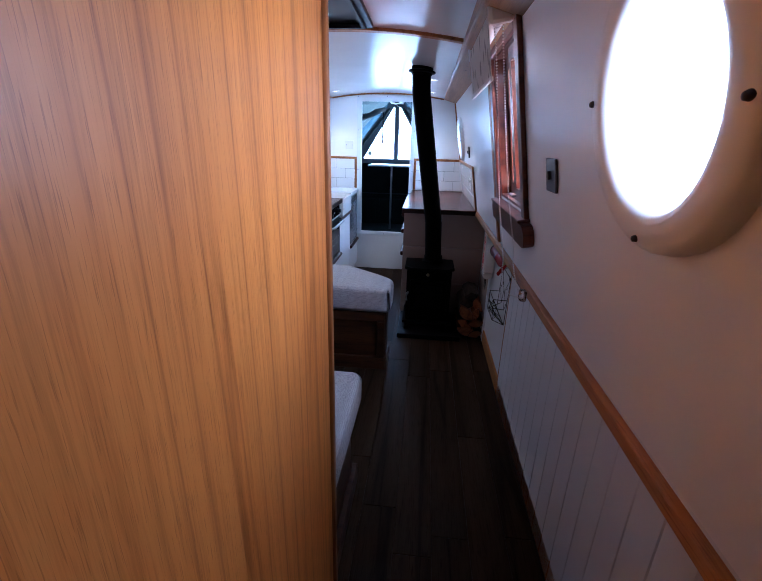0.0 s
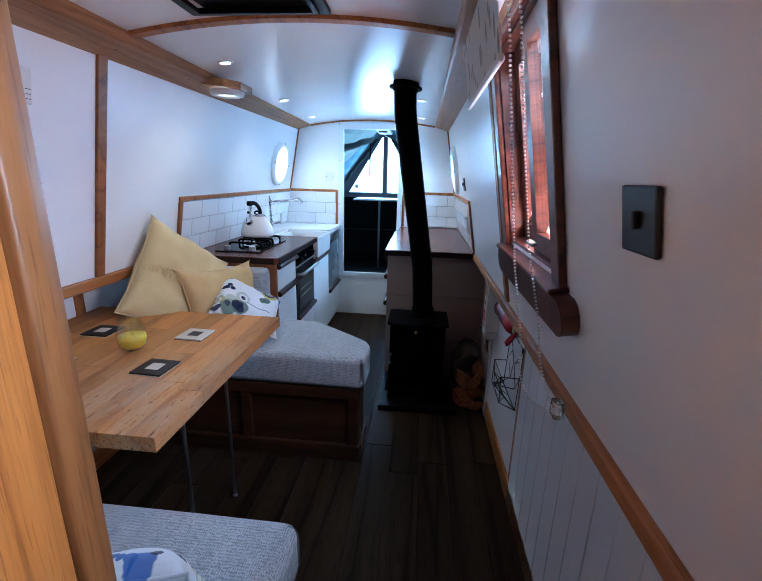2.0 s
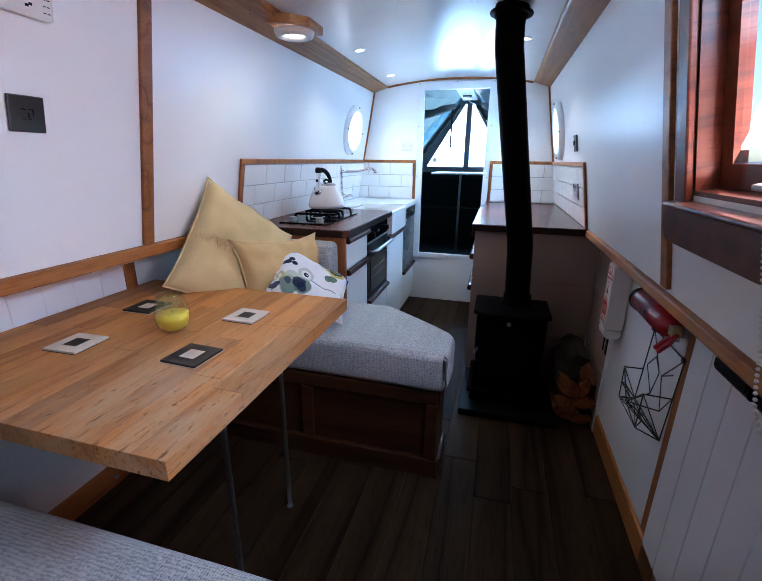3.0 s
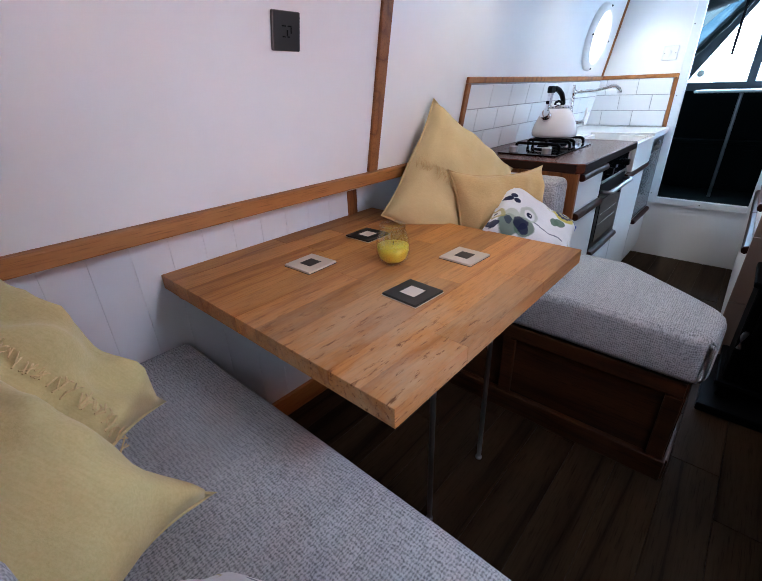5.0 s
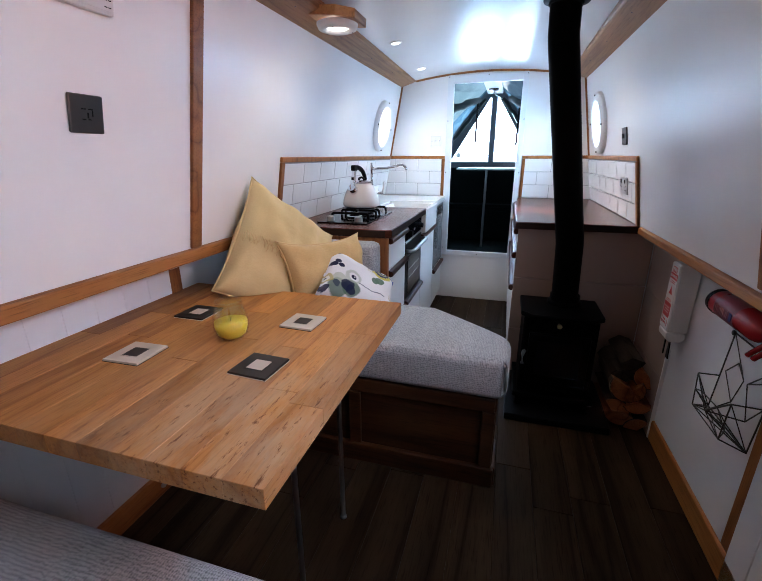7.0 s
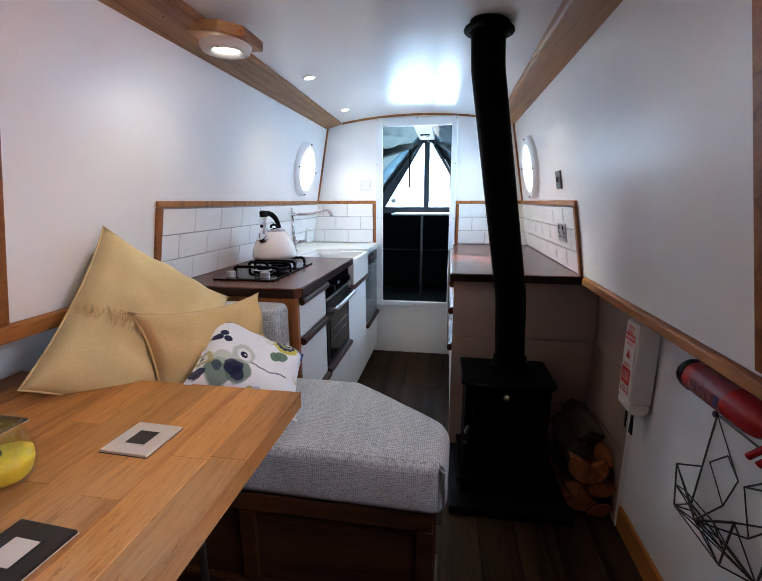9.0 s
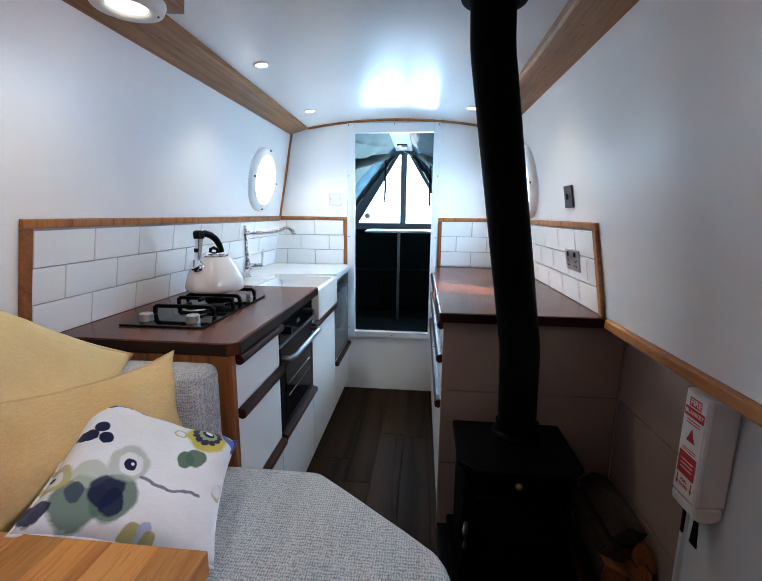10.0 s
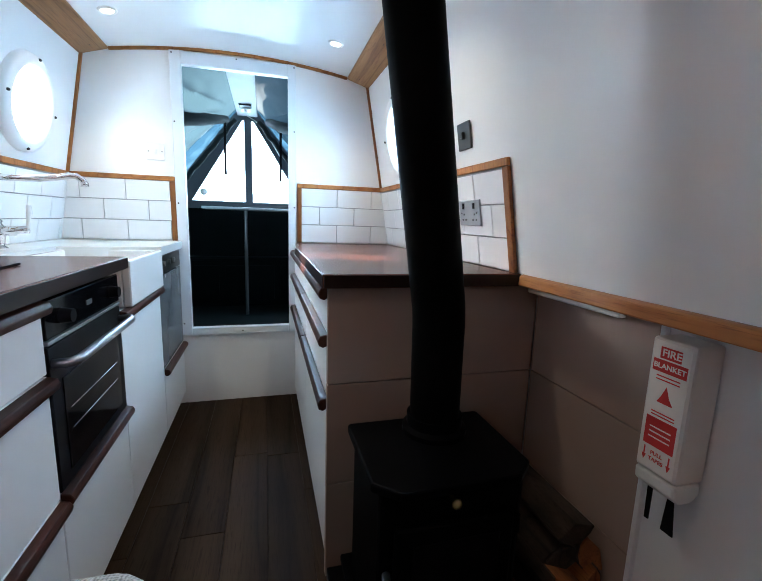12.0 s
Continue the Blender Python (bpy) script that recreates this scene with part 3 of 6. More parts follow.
# ---- things: openings ----
def porthole(label, side, cx, cy, hole, outer, name):
    t = thing(name, label, "porthole", kind="structure", m=side @ pose(cx, cy, 0))
    prof = [(hole - 0.008, 0.05), (hole - 0.006, -0.022), (hole - 0.001, -0.030), (hole + 0.008, -0.033), (outer - 0.016, -0.030), (outer - 0.004, -0.022), (outer, -0.008), (outer, 0.0)]
    part("liner", lathe(prof, 56), WHITE, t, "white painted round liner ring", smooth=True)
    g = part("pane", lathe([(0, 0.055), (hole + 0.01, 0.055), (hole + 0.01, 0.060), (0, 0.060)], 40), GLASS, t)
    g.visible_shadow = False
    for k in range(4):
        a = math.pi / 2 * k + 0.06
        r = (hole + outer) / 2 + 0.006
        part("screw", lathe([(0, -0.037), (0.004, -0.036), (0.0055, -0.032), (0.0055, -0.028)], 12, m=pose(r * math.cos(a), r * math.sin(a), 0)), SCREW, t, smooth=True)
    return t


porthole("round porthole with a white liner ring by the passage", SIDE_R, PORT_R[0], PORT_R[1], PORT_R[2], 0.205, "window_porthole")
porthole("round bow porthole with a white ring beside the worktop", SIDE_R, PORT_BR[0], PORT_BR[1], PORT_BR[2], 0.192, "window_porthole_bow")
porthole("round bow porthole with a white ring above the sink", SIDE_L, PORT_BL[0], PORT_BL[1], PORT_BL[2], 0.183, "window_porthole_sink")

# side window: outer architrave, sashes, glass, sill board
w = thing("window_1", "dark mahogany side window with two sashes", "window", kind="structure", m=SIDE_R)
y0, y1, s0, s1 = 1.820, 2.442, up(1.13), up(1.79)
for r in ((y0, WIN[0] + 0.004, s0, s1), (WIN[1] - 0.004, y1, s0, s1), (WIN[0] + 0.004, WIN[1] - 0.004, WIN[3] - 0.004, s1)):
    part("window_frame", box(r[0], r[1], r[2], r[3], -0.018, -0.001, 0.004), MAHOGANY, w)
for r in ((WIN[0], WIN[0] + 0.01, WIN[2], WIN[3]), (WIN[1] - 0.01, WIN[1], WIN[2], WIN[3]), (WIN[0] + 0.01, WIN[1] - 0.01, WIN[2], WIN[2] + 0.01), (WIN[0] + 0.01, WIN[1] - 0.01, WIN[3] - 0.01, WIN[3])):
    part("reveal", box(r[0], r[1], r[2], r[3], 0.0, 0.076), MAHOGANY, w)
ym = (WIN[0] + WIN[1]) / 2
for a, c, z in ((WIN[0] + 0.011, ym + 0.018, 0.014), (ym - 0.018, WIN[1] - 0.011, 0.044)):
    sash = part("sash", plate(rect(a, c, WIN[2] + 0.011, WIN[3] - 0.011), [rect(a + 0.046, c - 0.046, WIN[2] + 0.060, WIN[3] - 0.06)], 0.028), MAHOGANY, w, m=pose(0, 0, z))
    pane = part("pane", box(a + 0.042, c - 0.042, WIN[2] + 0.056, WIN[3] - 0.046, 0.012, 0.016), GLASS, sash)
    pane.visible_shadow = False
part("catch", box(ym - 0.03, ym + 0.03, WIN[2] + 0.025, WIN[2] + 0.036, -0.004, 0.013, 0.003), STEEL, w, "small steel window catch")
SBC, SBR = (up(1.063) + up(1.140)) / 2, (up(1.140) - up(1.063)) / 2
sb = [(1.790 + SBR * 0.9 * math.cos(a), SBC + SBR * math.sin(a)) for a in [math.pi / 2 + math.pi * i / 10 for i in range(11)]]
sb += [(2.420 + SBR * 0.9 * math.cos(a), SBC + SBR * math.sin(a)) for a in [-math.pi / 2 + math.pi * i / 10 for i in range(11)]]
part("window_sill", plate(sb, [], 0.036), MAHOGANY, w, "dark mahogany sill board with rounded ends", m=pose(0, 0, -0.037))
part("sill_ledge", box(1.815, 2.445, up(1.1405), up(1.153), -0.042, 0.02, 0.005), MAHOGANY, w)

# roller blind over the window
bl = thing("roller_blind", "half-rolled pale patterned blind with bead chains over the window", "blind", m=SIDE_R)
part("roll", tube((1.865, up(1.775), -0.062), (2.465, up(1.775), -0.062), 0.028, seg=24), BLIND, bl, smooth="auto")
part("bracket", box(1.840, 1.865, up(1.745), up(1.815), -0.095, -0.018, 0.012), WHITE_PLASTIC, bl, "white plastic end bracket")
part("bracket", box(2.465, 2.490, up(1.745), up(1.815), -0.095, -0.018, 0.012), WHITE_PLASTIC, bl, "white plastic end bracket")
part("cloth", box(1.870, 2.460, up(1.608), up(1.78), -0.0925, -0.0905), BLIND, bl)
part("bottom_rail", box(1.870, 2.460, up(1.598), up(1.612), -0.097, -0.086, 0.003), WHITE_PLASTIC, bl)


def bead_chain(points, r, parent, step=0.0085):
    b = bmesh.new()
    pts = [Vector(p) for p in points]
    carry = 0.0
    for p, q in zip(pts, pts[1:]):
        d = (q - p).length
        u = carry
        while u < d:
            bmesh.ops.create_icosphere(b, subdivisions=1, radius=r, matrix=Matrix.Translation(p.lerp(q, u / d)))
            u += step
        carry = u - d
    o = part("bead_chain", b, BEAD, parent, "white bead chain", smooth=True)
    tagged(o, kind="stuff")
    return o


inv = SIDE_R.inverted()


def loc(p):
    return inv @ Vector(p)


def sag(a, c, n=14, bow=(0, 0, 0)):
    a, c, bow = Vector(a), Vector(c), Vector(bow)
    return [a.lerp(c, i / n) + bow * math.sin(math.pi * i / n) for i in range(n + 1)]


CATCH = (0.652, 1.815, 0.865)
bead_chain([loc(p) for p in [(0.452, 1.855, 1.775), (0.478, 1.866, 1.645), (0.518, 1.918, 1.416), (0.562, 1.968, 1.166)] + sag((0.597, 1.955, 0.972), CATCH, 8, (-0.02, 0.02, -0.05))], 0.0032, bl)
bead_chain([loc(p) for p in [(0.480, 1.862, 1.775), (0.505, 1.885, 1.637), (0.548, 1.932, 1.417), (0.585, 1.945, 1.210)] + sag((0.618, 1.900, 1.034), CATCH, 6, (-0.01, 0, -0.01))], 0.0032, bl)
part("chain_holder", box(-0.012, 0.012, -0.018, 0.018, -0.02, 0.02, 0.006), glass("clear_plastic", (0.9, 0.9, 0.9), 0.1), bl, "clear plastic chain holder", m=inv @ pose(0.655, 1.815, 0.875))

# ---- ceiling: hatch, lamps ----
h = thing("roof_hatch", "black-framed roof hatch, closed and dark", "hatch", at=(-0.23, 2.17, 1.880))
part("frame", plate(rect(-0.235, 0.235, -0.30, 0.30), [rect(-0.195, 0.195, -0.26, 0.26)], 0.022), BLACK, h, m=pose(0, 0, -0.016))
part("frame_lip", plate(rect(-0.205, 0.205, -0.27, 0.27), [rect(-0.188, 0.188, -0.253, 0.253)], 0.012), BLACK, h, m=pose(0, 0, -0.026))
part("panel", box(-0.196, 0.196, -0.261, 0.261, -0.006, 0.0), BLACK, h)


def downlight(x, y):
    z = ceil_z(x, y)
    tilt = math.degrees(math.atan(0.28 * (x - XC)))
    t = thing("downlight", "small lit white recessed ceiling spot", "ceiling light", "ceiling spots", m=pose(x, y, z, 0, tilt, 0))
    part("bezel", lathe([(0.021, -0.003), (0.024, -0.006), (0.034, -0.004), (0.037, 0.001)], 28), WHITE_PLASTIC, t, smooth=True)
    part("lens", lathe([(0, -0.0035), (0.022, -0.0035), (0.022, 0.0)], 24), SPOT_GLOW, t, "glowing lens")


for x, y in ((-0.622, 3.86), (-0.62, 4.575), (0.29, 3.83), (0.29, 4.57), (-0.60, 2.98)):
    downlight(x, y)

lp = thing("led_lamp", "round white lit lamp on a wooden block at the cornice", "ceiling light", at=(-0.70, 3.19, 1.771))
part("block", prism([(-0.15, -0.11), (0.035, -0.11), (0.10, -0.06), (0.10, 0.085), (-0.15, 0.085)], -0.006, 0.030, "z", 0.004), CORNICE, lp, "varnished pine mounting block", m=pose(0, 0, 0.005, 0, 5, 0))
part("ring", lathe([(0.044, -0.018), (0.048, -0.028), (0.062, -0.034), (0.080, -0.028), (0.087, -0.012), (0.087, -0.005)], 44), WHITE_PLASTIC, lp, smooth=True)
part("diffuser", lathe([(0, -0.022), (0.046, -0.022), (0.046, -0.015)], 32), LED, lp, "glowing pale yellow diffuser", smooth=True)
for k in range(3):
    a = 0.6 + k * 2.09
    part("screw", tube((0.066 * math.cos(a), 0.066 * math.sin(a), -0.031), (0.066 * math.cos(a), 0.066 * math.sin(a), -0.035), 0.003, seg=8), SCREW, lp)


# ---- sockets and switches ----
def wall_plate(name, label, m, wd, ht, kind):
    t = thing(name, label, "socket" if "socket" in name else "switch", m=m)
    mt = WHITE_PLASTIC if kind == "white" else STEEL if kind == "double" else PLATE
    part("plate", box(-wd / 2, wd / 2, -ht / 2, ht / 2, -0.009, -0.001, 0.003), mt, t)
    if kind in ("white", "switch"):
        part("rocker", box(-0.007, 0.007, -0.013, 0.013, -0.0125, -0.0092, 0.002) if kind == "white" else prism([(-0.006, 0.013), (0.006, 0.013), (0.006, -0.010), (-0.006, -0.010)], -0.0175, -0.0088, "z", 0.002), WHITE_PLASTIC if kind == "white" else PLATE, t)
    elif kind == "usb":
        for x0, x1, y0, y1 in ((-0.015, -0.003, 0.010, 0.013), (0.003, 0.015, 0.010, 0.013), (-0.015, -0.012, -0.004, 0.0098), (-0.009, -0.002, -0.013, -0.010), (0.004, 0.013, -0.013, -0.010), (-0.004, 0.000, -0.009, 0.004)):
            part("port", box(x0, x1, y0, y1, -0.0100, -0.0090, 0.0003), BLACK, t)
    elif kind == "double":
        for x in (-0.036, 0.036):
            part("rocker", box(x - 0.006, x + 0.006, 0.014, 0.034, -0.013, -0.0092, 0.002), BLACK, t)
            for dx, dy in ((-0.011, -0.022), (0.011, -0.022), (0, -0.004)):
                part("pin_hole", box(x + dx - 0.004, x + dx + 0.004, dy - 0.003, dy + 0.003, -0.0098, -0.0090), BLACK, t)
    for x in (-wd * 0.36, wd * 0.36) if kind in ("white", "double") else ():
        part("screw", tube((x, 0, -0.009), (x, 0, -0.0105), 0.003, seg=8), SCREW, t)


wall_plate("light_switch", "dark nickel toggle switch plate on the white side", SIDE_R @ pose(1.522, up(1.318), 0), 0.086, 0.086, "switch")
wall_plate("socket", "dark nickel outlet plate on the white side", SIDE_L @ pose(-2.14, up(1.333), 0), 0.086, 0.086, "usb")
wall_plate("light_switch", "dark nickel switch plate above the worktop tiles", SIDE_R @ pose(3.852, up(1.328), 0), 0.086, 0.086, "switch")
wall_plate("socket", "nickel double socket on the white tiles", SIDE_R @ pose(3.845, up(1.082), -0.008), 0.146, 0.086, "double")
wall_plate("light_switch", "white switch plate on the bulkhead", pose(-0.555, YB, 1.35, 90, 0, 0) @ pose(0, 0, 0, 180, 0, 0), 0.084, 0.084, "white")

al = thing("alarm", "white plastic alarm box with small vent slots on the side", "alarm", m=SIDE_L @ pose(-2.135, up(1.598), 0))
part("case", box(-0.078, 0.078, -0.052, 0.052, -0.030, -0.001, 0.006), WHITE_PLASTIC, al)
part("cover", box(-0.070, 0.062, -0.044, 0.046, -0.033, -0.0302, 0.001), WHITE_PLASTIC, al)
for x in (-0.062, -0.052):
    for y in (-0.036, -0.022, -0.008):
        part("vent_slot", box(x - 0.0035, x + 0.0035, y - 0.001, y + 0.001, -0.0338, -0.0331), BLACK, al)
for x, y in ((-0.020, -0.026), (-0.012, -0.030), (0.010, -0.016), (0.022, -0.018), (-0.022, -0.006)):
    part("print_mark", box(x - 0.004, x + 0.004, y - 0.003, y + 0.003, -0.0336, -0.0331), BLACK, al)

# ---- galley, left side ----
def pull(parent, x, y0, y1, z):
    """A dark wooden pull strip with a finger lip along a front edge."""
    part("handle", prism([(x, z - 0.015), (x + 0.011, z - 0.021), (x + 0.023, z - 0.016), (x + 0.026, z - 0.004), (x + 0.020, z + 0.008), (x, z + 0.012)], y0, y1, "y", 0.003), PULL, parent, "dark wooden pull strip")


FX = -0.470                 # face of the left units
LW = XC - HALF_LOW_L + 0.006  # back against the side
u = thing("base_unit", "white galley drawer unit with oak side and dark pulls", "cabinet", at=(0, 0, 0))
part("body", box(LW, FX - 0.02, 3.175, 3.515, 0.06, 0.868), DOOR_WHITE, u)
part("side_panel", box(LW, FX + 0.003, 3.150, 3.174, 0.0, 0.868, 0.002), TRIM_Z, u, "varnished oak end panel")
for z0, z1 in ((0.708, 0.866), (0.422, 0.704), (0.07, 0.418)):
    d = part("drawer", box(FX - 0.0195, FX, 3.178, 3.522, z0, z1, 0.002), DOOR_WHITE, u)
    pull(d, FX - 0.002, 3.178, 3.522, z1 - 0.012)
part("plinth", box(LW, FX - 0.03, 3.175, 4.93, 0.0, 0.06), DOOR_WHITE, u)

ov = thing("oven", "black built-in oven with steel bar handle", "oven", at=(0, 0, 0))
part("body", box(LW, FX - 0.024, 3.528, 3.97, 0.43, 0.862), BLACK, ov)
part("fascia", box(FX - 0.0235, FX + 0.002, 3.528, 3.97, 0.776, 0.858, 0.003), BLACK_GLASS, ov)
part("vent_strip", box(FX - 0.022, FX + 0.004, 3.53, 3.968, 0.764, 0.773, 0.002), STEEL, ov, "brushed steel strip")
dr = part("oven_door", box(FX - 0.0235, FX + 0.002, 3.528, 3.97, 0.43, 0.760, 0.003), BLACK, ov)
part("window", box(FX + 0.0022, FX + 0.005, 3.575, 3.925, 0.46, 0.68, 0.001), BLACK_GLASS, dr, "black glass window")
part("bar_handle", sweep([(FX, 3.545, 0.722), (FX + 0.035, 3.545, 0.724), (FX + 0.044, 3.57, 0.725), (FX + 0.044, 3.93, 0.725), (FX + 0.035, 3.955, 0.724), (FX, 3.955, 0.722)], 0.011, 10), STEEL, dr, "brushed steel bar handle", smooth=True)
for y in (3.60, 3.90):
    part("knob", tube((FX + 0.001, y, 0.815), (FX + 0.026, y, 0.815), 0.018, 0.015, 18), BLACK, ov, smooth="auto")
part("badge", box(FX + 0.002, FX + 0.004, 3.735, 3.765, 0.810, 0.822), STEEL, ov)
part("lower_front", box(FX - 0.0195, FX, 3.528, 3.97, 0.07, 0.424, 0.002), DOOR_WHITE, ov, "white panel under the oven")
pull(ov, FX - 0.002, 3.524, 3.975, 0.418)
for z in (0.55, 0.60):
    part("rack", tube((FX + 0.0045, 3.60, z), (FX + 0.0045, 3.90, z), 0.0012, seg=6), STEEL, dr)

su = thing("sink_unit", "white sink base unit with a dark pull", "cabinet", at=(0, 0, 0))
part("body", box(LW, FX - 0.02, 3.98, 4.475, 0.06, 0.698), DOOR_WHITE, su)
d = part("door", box(FX - 0.0195, FX, 3.976, 4.475, 0.07, 0.735, 0.002), DOOR_WHITE, su)
pull(d, FX - 0.002, 3.976, 4.475, 0.728)
fd = thing("fridge", "slim grey-fronted fridge under the counter", "fridge", at=(0, 0, 0))
part("body", box(LW, FX - 0.02, 4.485, 4.925, 0.06, 0.866), BLACK, fd)
FRIDGE = paint("grey_fridge_front", (0.12, 0.13, 0.14), 0.25, 0.06, 0.0)
part("door", box(FX - 0.0195, FX, 4.482, 4.928, 0.365, 0.775, 0.003), FRIDGE, fd)
fp = part("control_panel", box(FX - 0.0195, FX + 0.001, 4.482, 4.928, 0.780, 0.868, 0.003), PLATE, fd)
for y in (4.56, 4.66, 4.76):
    part("button", tube((FX, y, 0.825), (FX + 0.010, y, 0.825), 0.012, seg=12), STEEL, fp)
part("lower_front", box(FX - 0.0195, FX, 4.482, 4.928, 0.07, 0.360, 0.002), DOOR_WHITE, fd)
pull(fd, FX - 0.002, 4.482, 4.928, 0.350)

wt = solid("worktop", prism([(XC - HALF_GUN + 0.002, 3.145), (FX - 0.005, 3.145), (FX + 0.018, 3.165), (FX + 0.018, 4.02), (XC - HALF_GUN + 0.002, 4.02)], 0.869, 0.907, "z", 0.004), WORKTOP,
      "dark walnut worktop over the drawers and oven", "worktop")
part("edge_strip", box(XC - HALF_GUN + 0.004, FX - 0.008, 3.1425, 3.1449, 0.8715, 0.9045, 0.001), EDGE_DARK, wt, "darker hardwood edge strip")
part("edge_strip", box(FX + 0.0181, FX + 0.0205, 3.170, 4.018, 0.8715, 0.9045, 0.001), EDGE_DARK, wt, "darker hardwood edge strip")
# pale slab round the butler sink, with the opening through it
solid("sink_surround", plate([(XC - HALF_GUN + 0.002, 4.024), (-0.80, 4.024), (-0.80, 4.40), (-0.535, 4.47), (FX + 0.016, 4.47), (FX + 0.016, 4.93), (XC - HALF_GUN + 0.002, 4.93)], [], 0.036), QUARTZ, "pale drainer slab round the sink", "worktop", m=pose(0, 0, 0.870))
sk = thing("butler_sink", "white ceramic butler sink with apron front", "sink", at=(0, 0, 0))
b = bmesh.new()
box(-0.478, FX + 0.020, 4.036, 4.466, 0.74, 0.893, 0.006, b)
box(-0.797, -0.775, 4.036, 4.466, 0.74, 0.893, 0.004, b)
box(-0.776, -0.477, 4.036, 4.060, 0.74, 0.893, 0.004, b)
box(-0.776, -0.477, 4.442, 4.466, 0.74, 0.893, 0.004, b)
box(-0.776, -0.477, 4.058, 4.444, 0.74, 0.752, 0.002, b)
part("basin", b, CERAMIC, sk)
part("waste", lathe([(0, 0.755), (0.032, 0.755), (0.036, 0.753)], 20, m=pose(-0.63, 4.25, 0)), CHROME, sk, "chrome waste", smooth=True)

tp = thing("kitchen_tap", "tall chrome swan-neck tap beside the sink", "tap", at=(-0.90, 4.25, 0.907))
part("column", lathe([(0, 0.0), (0.026, 0.0), (0.026, 0.006), (0.018, 0.012), (0.017, 0.02), (0.021, 0.045), (0.021, 0.078), (0.014, 0.088), (0.018, 0.094), (0.014, 0.100), (0.010, 0.110), (0.014, 0.128), (0.012, 0.145), (0.009, 0.158), (0.013, 0.164), (0.009, 0.170), (0.012, 0.195), (0.009, 0.218), (0.016, 0.228), (0.016, 0.248), (0.011, 0.255), (0.007, 0.268), (0.009, 0.276), (0, 0.282)], 24), CHROME, tp, smooth=True)
part("spout", sweep([(0, 0, 0.24), (0.05, 0.025, 0.240), (0.105, 0.055, 0.243), (0.155, 0.08, 0.252), (0.185, 0.095, 0.262), (0.205, 0.105, 0.262), (0.220, 0.112, 0.25), (0.226, 0.115, 0.238), (0.226, 0.115, 0.226)], [0.012, 0.011, 0.011, 0.011, 0.0115, 0.0115, 0.0115, 0.012, 0.014], 12), CHROME, tp, smooth=True)
part("valve", sweep([(0, 0, 0.062), (0.045, 0.004, 0.062), (0.052, 0.005, 0.064), (0.085, 0.008, 0.068)], [0.016, 0.018, 0.014, 0.014], 12), CHROME, tp, smooth=True)
part("lever", sweep([(0.082, 0.008, 0.07), (0.088, 0.009, 0.10), (0.092, 0.009, 0.125), (0.092, 0.009, 0.15)], [0.006, 0.006, 0.009, 0.007], 10), CERAMIC, tp, "white ceramic lever", smooth=True)

hb = thing("gas_hob", "black glass gas hob with cast pan supports", "hob", at=(-0.745, 3.515, 0.908))
part("glass_plate", box(-0.135, 0.135, -0.25, 0.25, 0.0, 0.006, 0.002), BLACK_GLASS, hb)
for y in (-0.05, 0.145):
    part("burner", lathe([(0, 0.022), (0.022, 0.022), (0.026, 0.018), (0.028, 0.014), (0.042, 0.012), (0.046, 0.006)], 24, m=pose(0.0, y, 0)), IRON, hb, smooth="auto")
for x in (-0.08, 0.075):
    part("knob", lathe([(0, 0.030), (0.017, 0.030), (0.020, 0.027), (0.021, 0.006)], 22, m=pose(x, -0.195, 0)), STEEL, hb, smooth="auto")
for y in (-0.05, 0.145):
    part("burner_ring", lathe([(0.030, 0.013), (0.037, 0.017), (0.041, 0.013)], 28, m=pose(0.0, y, 0)), STEEL, hb, "steel burner ring", smooth=True)
    for s in (-1, 1):
        ps = part("pan_support", prism([(-0.106, 0.007), (-0.098, 0.007), (-0.096, 0.026), (-0.088, 0.030), (0.088, 0.030), (0.096, 0.026), (0.100, 0.007), (0.110, 0.007), (0.107, 0.032), (0.094, 0.042), (-0.094, 0.042), (-0.107, 0.032)], y + s * 0.068 - 0.007, y + s * 0.068 + 0.007, "y", 0.002), IRON, hb)
        part("prong", box(-0.006, 0.006, min(y + s * 0.026, y + s * 0.0615), max(y + s * 0.026, y + s * 0.0615), 0.030, 0.042, 0.003), IRON, ps)

kt = thing("kettle", "cream enamel stove-top kettle with black handle on the hob", "kettle", m=pose(-0.775, 3.67, 0.951, 0, 0, -12) @ Matrix.Scale(1.06, 4))
part("body", lathe([(0, 0.0), (0.092, 0.0), (0.100, 0.004), (0.103, 0.014), (0.101, 0.030), (0.093, 0.058), (0.080, 0.086), (0.065, 0.110), (0.055, 0.122), (0.050, 0.126), (0, 0.127)], 48), CREAM, kt, smooth=True)
part("rim", lathe([(0.046, 0.124), (0.051, 0.124), (0.054, 0.128), (0.053, 0.133), (0.047, 0.135), (0.043, 0.132)], 40), CHROME, kt, "chrome rim", smooth=True)
ld = part("lid", lathe([(0.044, 0.131), (0.042, 0.136), (0.030, 0.140), (0, 0.142)], 32), CHROME, kt, "chrome lid", smooth=True)
part("lid_knob", sweep([(-0.018, 0.004, 0.138), (-0.015, 0.004, 0.150), (0.0, 0.004, 0.156), (0.015, 0.004, 0.150), (0.018, 0.004, 0.138)], 0.006, 10), BLACK, ld, smooth=True)
part("spout", sweep([(0.0, -0.062, 0.080), (0.0, -0.084, 0.096), (0.0, -0.094, 0.104)], [0.026, 0.022, 0.019], 20), CHROME, kt, "chrome whistling spout", smooth=True)
